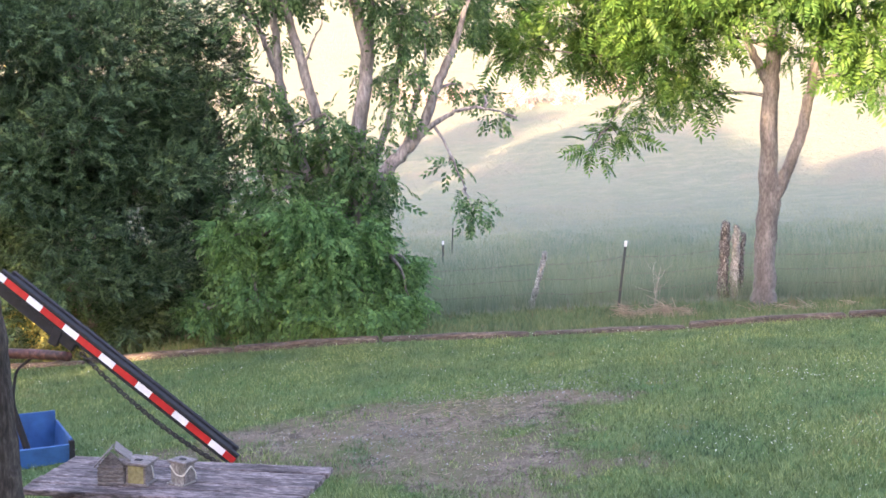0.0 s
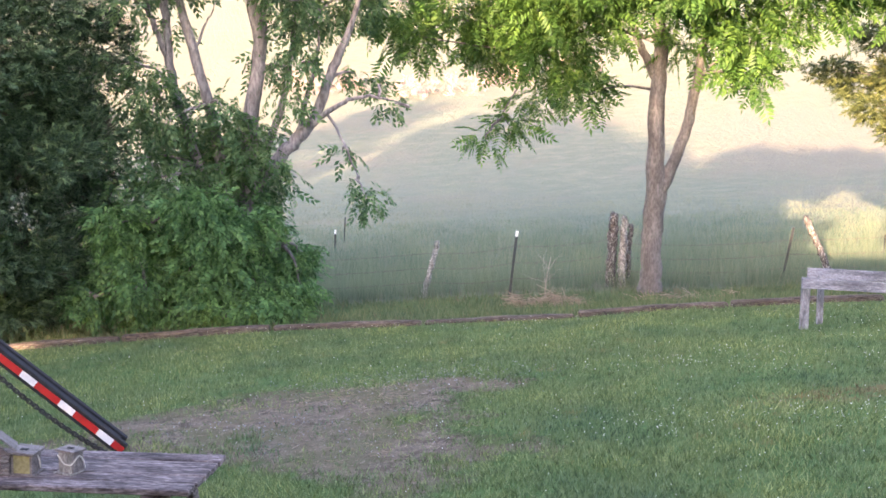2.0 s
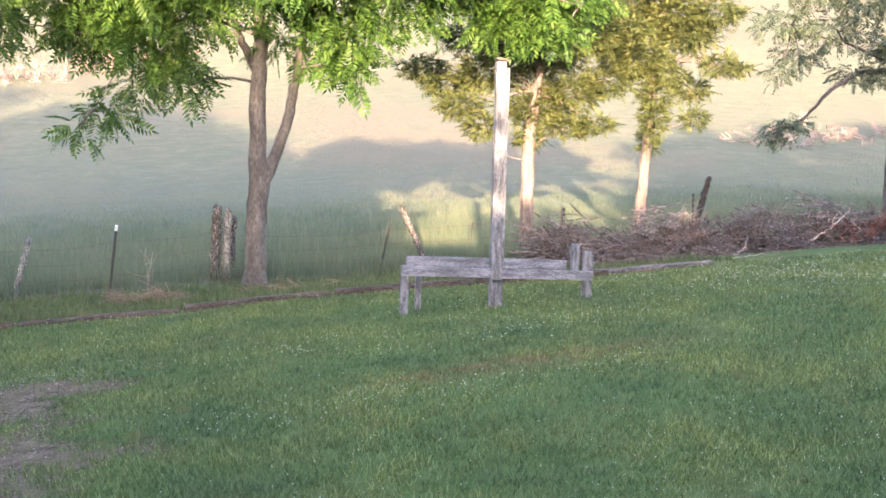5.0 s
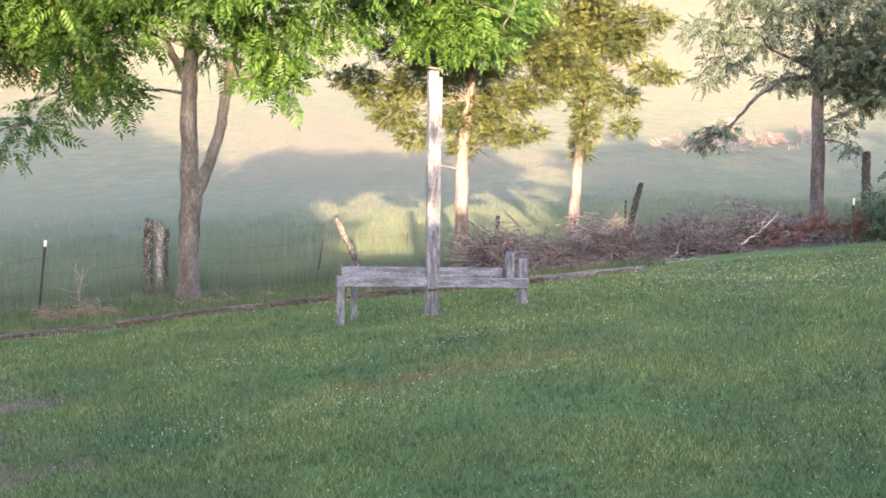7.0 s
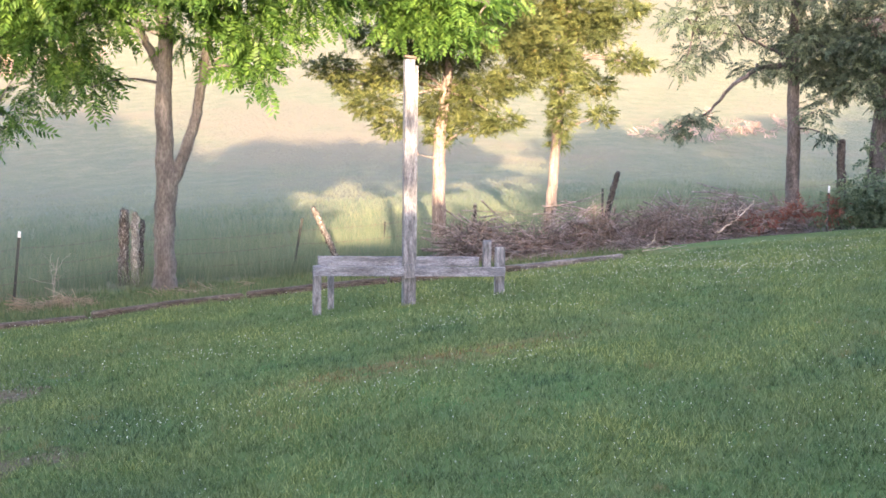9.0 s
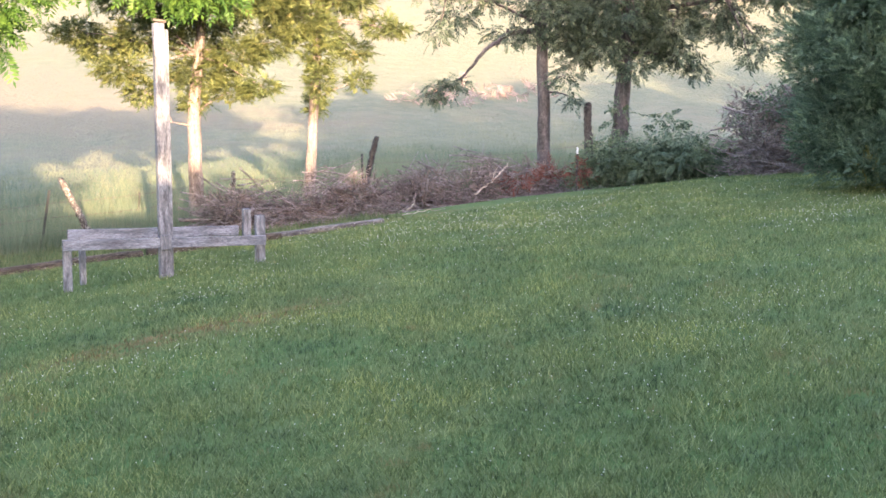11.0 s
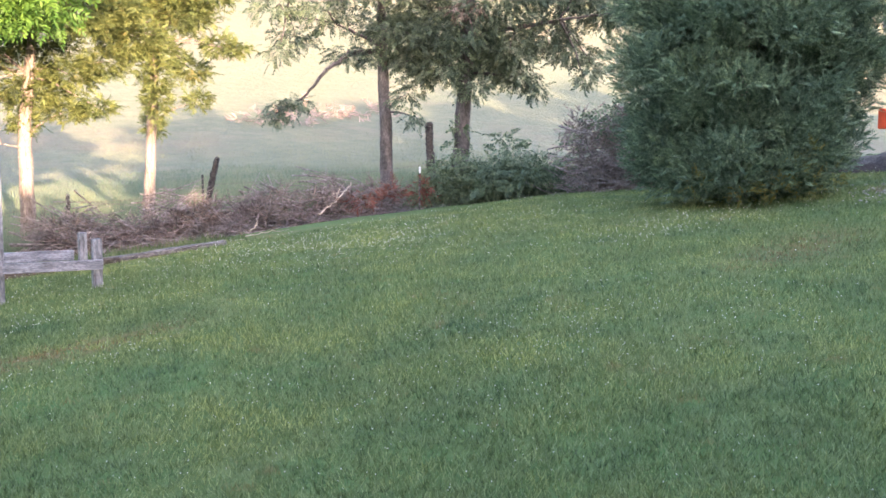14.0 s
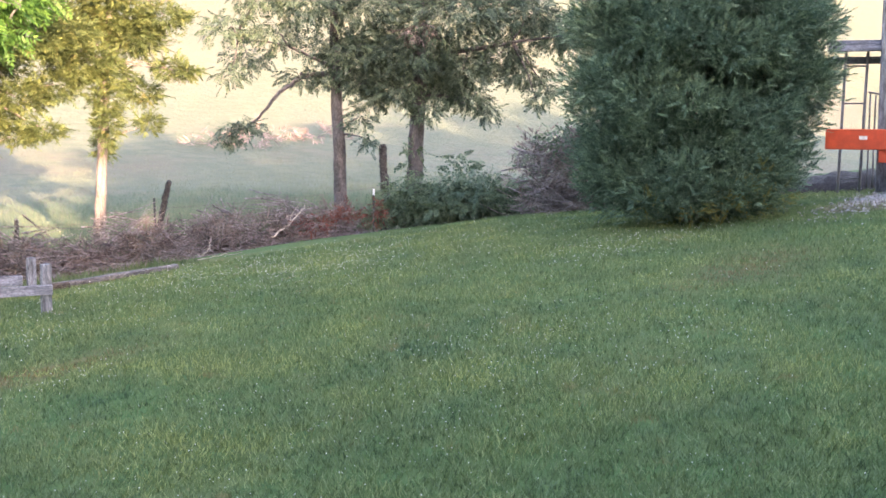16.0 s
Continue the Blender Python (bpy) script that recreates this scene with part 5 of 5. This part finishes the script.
def build_birdhouses():
    zt = TABLE_TOP + 0.003
    # log-cabin birdhouse with a lifted roof
    h = thing("birdhouse", -2.05, 7.0, zt, 4)
    h.scale = (0.86, 0.86, 0.9)
    for k in range(5):
        part("log", box(0.19, 0.026, 0.024, pose(0, -0.075, 0.016 + k * 0.027), 0.006), LOG, h)
        part("log", box(0.026, 0.17, 0.024, pose(0.085, 0, 0.016 + k * 0.027), 0.006), LOG, h)
        part("log", box(0.026, 0.17, 0.024, pose(-0.085, 0, 0.016 + k * 0.027), 0.006), LOG, h)
        part("log", box(0.19, 0.026, 0.024, pose(0, 0.075, 0.016 + k * 0.027), 0.006), LOG, h)
    bm = bmesh.new()
    tri = [(-0.09, 0.14), (0.09, 0.14), (0.0, 0.235)]
    f, b = [bm.verts.new((x, -0.072, z)) for x, z in tri], [bm.verts.new((x, -0.05, z)) for x, z in tri]
    bm.faces.new(f), bm.faces.new(b[::-1])
    for k in range(3):
        bm.faces.new([f[k], b[k], b[(k + 1) % 3], f[(k + 1) % 3]])
    bmesh.ops.recalc_face_normals(bm, faces=bm.faces)
    part("gable", bm, LOG, h)
    part("roof", box(0.15, 0.22, 0.012, pose(-0.058, -0.01, 0.195, 0, -46, 0), 0.003), LOG, h)
    part("roof", box(0.15, 0.22, 0.012, pose(0.07, 0.03, 0.21, 0, 40, 10), 0.003), LOG, h)
    tagged(h, "log-cabin birdhouse of grey slats with a broken roof", "birdhouse", "birdhouses on the table")
    # small yellow box
    h = thing("birdhouse", -1.88, 6.99, zt, -12)
    h.scale = (0.86, 0.86, 0.9)
    part("base", box(0.19, 0.17, 0.014, pose(0, 0, 0.007), 0.003), LOG, h)
    part("front", box(0.125, 0.012, 0.13, pose(0, -0.066, 0.08), 0.002), YELLOW, h, "faded yellow front board")
    for s in (-1, 1):
        part("corner_post", box(0.016, 0.016, 0.135, pose(s * 0.068, -0.066, 0.08), 0.002), LOG, h)
        part("side", box(0.012, 0.13, 0.13, pose(s * 0.068, 0.008, 0.08), 0.002), LOG, h)
    part("back", box(0.125, 0.012, 0.13, pose(0, 0.07, 0.08), 0.002), LOG, h)
    lid = part("roof", box(0.19, 0.19, 0.022, pose(0.005, 0, 0.157, 2, 3, 0), 0.004), LOG, h, "flat grey lid")
    part("opening", box(0.05, 0.035, 0.006, pose(0.0, -0.02, 0.17, 2, 3, 0), 0.001), HOLE, lid)
    part("hanger", tubes("hanger", [[(0.085, 0.0, 0.13, 0.005), (0.1, 0.0, 0.09, 0.006), (0.1, 0.01, 0.04, 0.005)]], ROPE, 6), ROPE, h, "loop of pale rope")
    tagged(h, "small yellow-fronted wooden birdhouse with flat lid", "birdhouse", "birdhouses on the table")
    # small grey box with a rope
    h = thing("birdhouse", -1.615, 6.99, zt, -28)
    h.scale = (0.86, 0.86, 0.9)
    part("base", box(0.15, 0.15, 0.014, pose(-0.01, -0.01, 0.007), 0.003), PALE_BOARD, h)
    for s in (-1, 1):
        part("side", box(0.012, 0.11, 0.135, pose(s * 0.058, 0, 0.08), 0.002), PALE_BOARD if s < 0 else LOG, h)
    part("front", box(0.11, 0.012, 0.135, pose(0, -0.058, 0.08), 0.002), PALE_BOARD, h)
    part("back", box(0.11, 0.012, 0.135, pose(0, 0.058, 0.08), 0.002), LOG, h)
    lid = part("roof", box(0.16, 0.15, 0.02, pose(0, 0, 0.158, -2, 2, 0), 0.004), LOG, h)
    part("opening", box(0.045, 0.03, 0.006, pose(0, 0, 0.17, -2, 2, 0), 0.001), HOLE, lid)
    part("rope", tubes("rope", [[(-0.06, -0.066, 0.13, 0.005), (0.0, -0.075, 0.075, 0.005), (0.06, -0.068, 0.07, 0.006), (0.072, -0.03, 0.11, 0.006), (0.075, 0.0, 0.13, 0.006), (0.085, 0.03, 0.09, 0.006), (0.08, 0.05, 0.03, 0.005)]], ROPE, 6), ROPE, h, "pale knotted rope")
    tagged(h, "small grey birdhouse draped with a pale rope", "birdhouse", "birdhouses on the table")


build_birdhouses()

BARK_DARK = two_scale("dark_weathered_post", (0.018, 0.015, 0.012), (0.045, 0.037, 0.03), (0.095, 0.08, 0.065), 1.6, 9.0, (6, 6, 1.2), relief=0.9, depth=0.02)
# ---- weathered post beside the table ----
ob = thing("wooden_post", -2.42, 6.1, ground_z(-2.42, 6.1) - 0.05, 21)
part("shaft", tubes("shaft", [[(0.05, 0, 0, 0.16), (0.03, 0, 0.6, 0.14), (0.01, 0, 1.2, 0.118), (-0.01, 0, 1.7, 0.1), (-0.03, 0, 2.1, 0.09), (-0.03, 0, 2.18, 0.05)]], BARK_DARK, 14, 0.05, 0.004, 8), BARK_DARK, ob)
tagged(ob, "thick dark weathered post standing beside the table", "post")

# ---- raised ramp with reflective tape ----
BLACK = plain("black_painted_steel", (0.012, 0.012, 0.014), 0.75, 0.0, 0.4)
TAPE_RED = plain("red_reflective_tape", (0.42, 0.02, 0.02), 0.35, 0.0, 0.2)
TAPE_WHITE = plain("white_reflective_tape", (0.72, 0.72, 0.74), 0.35, 0.0, 0.15)
RUSTY = two_scale("rusty_red_pipe", (0.035, 0.018, 0.015), (0.07, 0.03, 0.025), (0.13, 0.06, 0.05), 5.0, 20.0, rough=0.6)
CHAIN = plain("dark_chain", (0.045, 0.045, 0.04), 0.5, 0.6)
BLUE = plain("blue_enamel", (0.025, 0.105, 0.27), 0.5, 0.0, 0.3, 6.0)


def build_ramp():
    foot, top = Vector((-1.88, 10.2, ground_z(-1.88, 10.2) + 0.03)), Vector((-4.06, 10.5, 1.66))
    L = (top - foot).length
    rz = math.degrees(math.atan2((top - foot).y, (top - foot).x))
    slope = math.degrees(math.asin((top - foot).z / L))
    ob = new("loading_ramp")
    ob.matrix_world = Matrix.Translation(foot) @ pose(0, 0, 0, 0, 0, rz) @ pose(0, 0, 0, 0, -slope, 0)
    # local: x up the ramp, y towards the porch, z square to the deck
    rail = part("near_rail", box(L, 0.05, 0.13, pose(L / 2, 0.0, 0.0), 0.006), BLACK, ob, "black steel side rail")
    part("far_rail", box(L - 0.1, 0.05, 0.13, pose(L / 2, -0.1, 0.01), 0.006), BLACK, ob)
    for k in range(15):
        part("rung", box(0.05, 0.06, 0.04, pose(0.12 + k * (L - 0.25) / 14, -0.05, 0.02), 0.004), BLACK, ob)
    part("deck", box(L - 0.2, 0.055, 0.012, pose(L / 2, -0.05, 0.048), 0.002), BLACK, ob, "dark expanded-metal deck")
    part("upper_beam", box(0.95, 0.07, 0.1, pose(L - 0.48, -0.02, -0.11), 0.008), BLACK, ob)
    part("bracket", box(0.09, 0.06, 0.17, pose(L * 0.725, 0.0, -0.13, 0, 12, 0), 0.006), BLACK, ob)
    x, k = -0.14, 0
    while x < L - 0.05:
        lo = max(x, 0.0)
        n = min(0.26 if k % 2 == 0 else 0.165, L - x)
        part("tape", box(x + n - lo - 0.002, 0.004, 0.062, pose((lo + x + n) / 2, 0.0275, 0.0), 0), TAPE_RED if k % 2 == 0 else TAPE_WHITE, rail, "red reflective tape" if k % 2 == 0 else "white reflective tape")
        x += n
        k += 1
    tagged(ob, "black steel loading ramp edged with red and white reflective tape", "ramp")
    # slack chain below it
    a, b = Vector((-3.27, 10.33, 0.95)), Vector((-1.98, 10.1, ground_z(-1.97, 10.3) + 0.03))
    n = 46
    vs, fs, c = [], [], 0
    for k in range(n):
        t = k / (n - 1)
        p = a.lerp(b, t) - Vector((0, 0, 0.08 * 4 * t * (1 - t)))
        d = (b - a).normalized()
        u = Vector((0, 0, 1)).cross(d).normalized() if k % 2 else d.cross(Vector((0, 0, 1)).cross(d)).normalized()
        ring = np.array([p + d * (0.032 * math.cos(s)) + u * (0.019 * math.sin(s)) for s in np.linspace(0, 2 * math.pi, 9)])
        V, Q, _ = tube_arrays(ring, [0.0075] * 9, 5)
        vs.append(V)
        fs.append(Q + c)
        c += len(V)
    tagged(new("chain", mesh_of("chain", np.vstack(vs), np.vstack(fs), CHAIN)), "slack dark steel chain hanging below the ramp", "chain")
    # red pipe, hose and rod that carry the ramp's upper end
    r = thing("lift_arm", -4.1, 10.85, ground_z(-4.1, 10.85), 0)
    part("pipe", tubes("pipe", [[(-0.3, 0.0, 1.12, 0.05), (0.2, -0.12, 1.14, 0.05), (0.66, -0.4, 1.17, 0.045)]], RUSTY, 10, 0.0), RUSTY, r, "rust-red pipe")
    part("hose", tubes("hose", [[(0.22, -0.1, 1.1, 0.014), (0.06, -0.1, 0.98, 0.014), (0.02, -0.1, 0.72, 0.014), (0.06, -0.1, 0.45, 0.014)]], BLACK, 8, 0.0), BLACK, r, "black hose")
    part("rod", tubes("rod", [[(-0.12, -0.05, 0.95, 0.03), (0.0, -0.02, 0.55, 0.03), (0.12, 0.0, 0.12, 0.035)]], BLACK, 8, 0.0), BLACK, r)
    part("stand", box(0.1, 0.1, 1.15, pose(-0.3, 0, 0.57), 0.008), BLACK, r)
    tagged(r, "rust-red lift arm with black hose behind the post", "lift arm")
    # blue bucket
    k = thing("loader_bucket", -4.24, 11.05, ground_z(-4.24, 11.05) + 0.0, 28)
    w, d, h, t = 1.0, 0.82, 0.3, 0.025
    part("floor", box(w, d, t, pose(0, 0, t / 2), 0.004), BLUE, k)
    part("front", box(w, t, h * 0.8, pose(0, -d / 2, h * 0.45, 12, 0, 0), 0.004), BLUE, k)
    part("back", box(w, t, h + 0.12, pose(0, d / 2, h / 2 + 0.04), 0.004), BLUE, k)
    for s in (-1, 1):
        part("side", box(t, d, h, pose(s * w / 2, 0, h / 2, 0, s * 4, 0), 0.004), BLUE, k)
        part("lip", box(0.05, 0.06, h * 0.9, pose(s * (w / 2 + 0.01), -d / 2 - 0.01, h / 2), 0.004), BLACK, k)
    part("lip", box(w, 0.06, 0.03, pose(0, -d / 2 - 0.1, 0.03, 8, 0, 0), 0.004), BLUE, k)
    part("soil", box(0.4, 0.3, 0.06, pose(-0.1, 0.1, 0.06), 0.02, 0.02), TIMBER, k, "rusty scrap lying inside")
    tagged(k, "open blue steel loader bucket on the grass", "bucket")


build_ramp()

# ---- yard gear beyond the juniper ----
ORANGE = plain("orange_enamel", (0.55, 0.07, 0.02), 0.5, 0.0, 0.25, 5.0)
DARK_BLUE = plain("dark_blue_enamel", (0.02, 0.03, 0.09), 0.5)


def build_gear():
    g = thing("play_tower", 22.6, 7.6, ground_z(22.6, 7.6) - 0.02, -70)
    zg = ground_z(22.6, 7.6)
    # local: x to the side, y away
    part("post", box(0.2, 0.2, 5.2, pose(0.24, -0.3, 2.55), 0.01), GREY_WOOD, g, "tall square timber post")
    part("platform_beam", box(3.0, 0.16, 0.16, pose(0.7, -0.2, 2.8), 0.01), GREY_BOARD, g)
    part("platform_beam", box(3.0, 0.1, 0.14, pose(0.7, 0.3, 2.58), 0.01), GREY_BOARD, g)
    part("platform", box(3.0, 1.6, 0.05, pose(0.7, 0.6, 2.91), 0.006), GREY_BOARD, g)
    for lx in (-0.48, -0.08):
        part("ladder_rail", tubes("ladder_rail", [[(lx - 0.06, 0.1, 0, 0.03), (lx, 0.1, 2.75, 0.03)]], STEEL_GREY, 8, 0.0), STEEL_GREY, g)
    for k in range(4):
        part("rung", tubes("rung", [[(-0.52, 0.1, 0.3 + k * 0.72, 0.018), (-0.1, 0.1, 0.3 + k * 0.72, 0.018)]], STEEL_GREY, 8, 0.0), STEEL_GREY, g)
    for k in range(4):
        part("baluster", tubes("baluster", [[(0.0 + k * 0.1, 0.4, 0.1, 0.018), (0.0 + k * 0.1, 0.4, 1.95 - k * 0.03, 0.018)]], STEEL_GREY, 8, 0.0), STEEL_GREY, g)
    part("handrail", tubes("handrail", [[(-0.04, 0.4, 1.97, 0.02), (0.6, 0.4, 1.85, 0.02)]], STEEL_GREY, 8, 0.0), STEEL_GREY, g)
    tagged(g, "grey timber play tower with metal ladder and railing", "play tower")
    o = thing("orange_trailer", 21.75, 7.55, ground_z(21.75, 7.55), -70)
    side = part("side_beam", box(2.6, 0.12, 0.38, pose(0.75, 0, 1.06), 0.012), ORANGE, o, "orange-painted steel side beam")
    part("under_beam", box(1.7, 0.1, 0.24, pose(1.25, 0.05, 0.75), 0.01), ORANGE, o)
    part("decal", box(0.14, 0.004, 0.07, pose(0.12, -0.063, 1.09), 0), WHITE, side, "small pale worn decal")
    for lx in (0.95, 1.75):
        part("wheel", tubes("wheel", [[(lx, -0.12, 0.4, 0.4), (lx, 0.14, 0.4, 0.4)]], BLACK, 24, 0.0), BLACK, o, "black rubber wheel")
    part("fender", box(0.9, 0.3, 0.55, pose(1.5, -0.1, 0.72), 0.05), DARK_BLUE, o, "dark blue fender")
    tagged(o, "orange-painted steel trailer parked on gravel", "trailer")


def build_shade_bank():
    """A low dark bank, added for the shaded ground behind the gravel."""
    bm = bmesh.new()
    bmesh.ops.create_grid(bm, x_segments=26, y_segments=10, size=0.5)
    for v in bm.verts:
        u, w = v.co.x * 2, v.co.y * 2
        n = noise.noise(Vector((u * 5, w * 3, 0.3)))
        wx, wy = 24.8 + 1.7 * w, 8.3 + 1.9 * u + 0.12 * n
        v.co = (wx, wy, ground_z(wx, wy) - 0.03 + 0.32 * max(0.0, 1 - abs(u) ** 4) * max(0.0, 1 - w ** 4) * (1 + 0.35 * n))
    ob = new("mulch_bed", part_mesh(bm, SHADED_GROUND))
    tagged(ob, "low dark bank standing in for shaded ground behind the gravel drive", "mulch bed")


# near-black colour stands in for shade on the soil there
SHADED_GROUND = two_scale("dark_shaded_ground", (0.018, 0.015, 0.013), (0.04, 0.033, 0.028), (0.085, 0.07, 0.06), 3.0, 26.0, relief=0.9, depth=0.03)
build_shade_bank()

STEEL_GREY = plain("grey_tubing", (0.2, 0.2, 0.21), 0.5, 0.3)
build_gear()


def build_stones():
    """Loose gravel on the drive and pale stones in the bare soil."""
    rng = np.random.default_rng(77)
    x = np.concatenate([rng.normal(21.2, 1.3, 1400), rng.normal(1.1, 0.9, 900), rng.normal(-0.6, 1.3, 500)])
    y = np.concatenate([rng.normal(6.7, 0.4, 1400), rng.normal(12.8, 0.4, 900), rng.normal(10.7, 0.6, 500)])
    n = len(x)
    r = np.concatenate([rng.uniform(0.012, 0.035, 1400), rng.uniform(0.004, 0.012, 1400)])
    o = np.array([(1, 0, 0), (0, 1, 0), (-1, 0, 0), (0, -1, 0), (0, 0, 0.7), (0, 0, -0.7)])
    t = np.array([(0, 1, 4), (1, 2, 4), (2, 3, 4), (3, 0, 4), (1, 0, 5), (2, 1, 5), (3, 2, 5), (0, 3, 5)])
    v = np.stack([x, y, land(x, y) + 0.3 * r], -1)[:, None] + r[:, None, None] * o * rng.uniform(0.6, 1.3, (n, 6, 1))
    f = (np.arange(n)[:, None, None] * 6 + t).reshape(-1, 3)
    tagged(new("loose_gravel", mesh_of("loose_gravel", v, f, STONE)), "pale loose gravel and small stones on bare soil", "gravel", kind="stuff")


STONE = foliage("grey_gravel", (0.2, 0.19, 0.19), (0.34, 0.33, 0.33), (0.5, 0.49, 0.49), 0.0, 0.9)
build_stones()
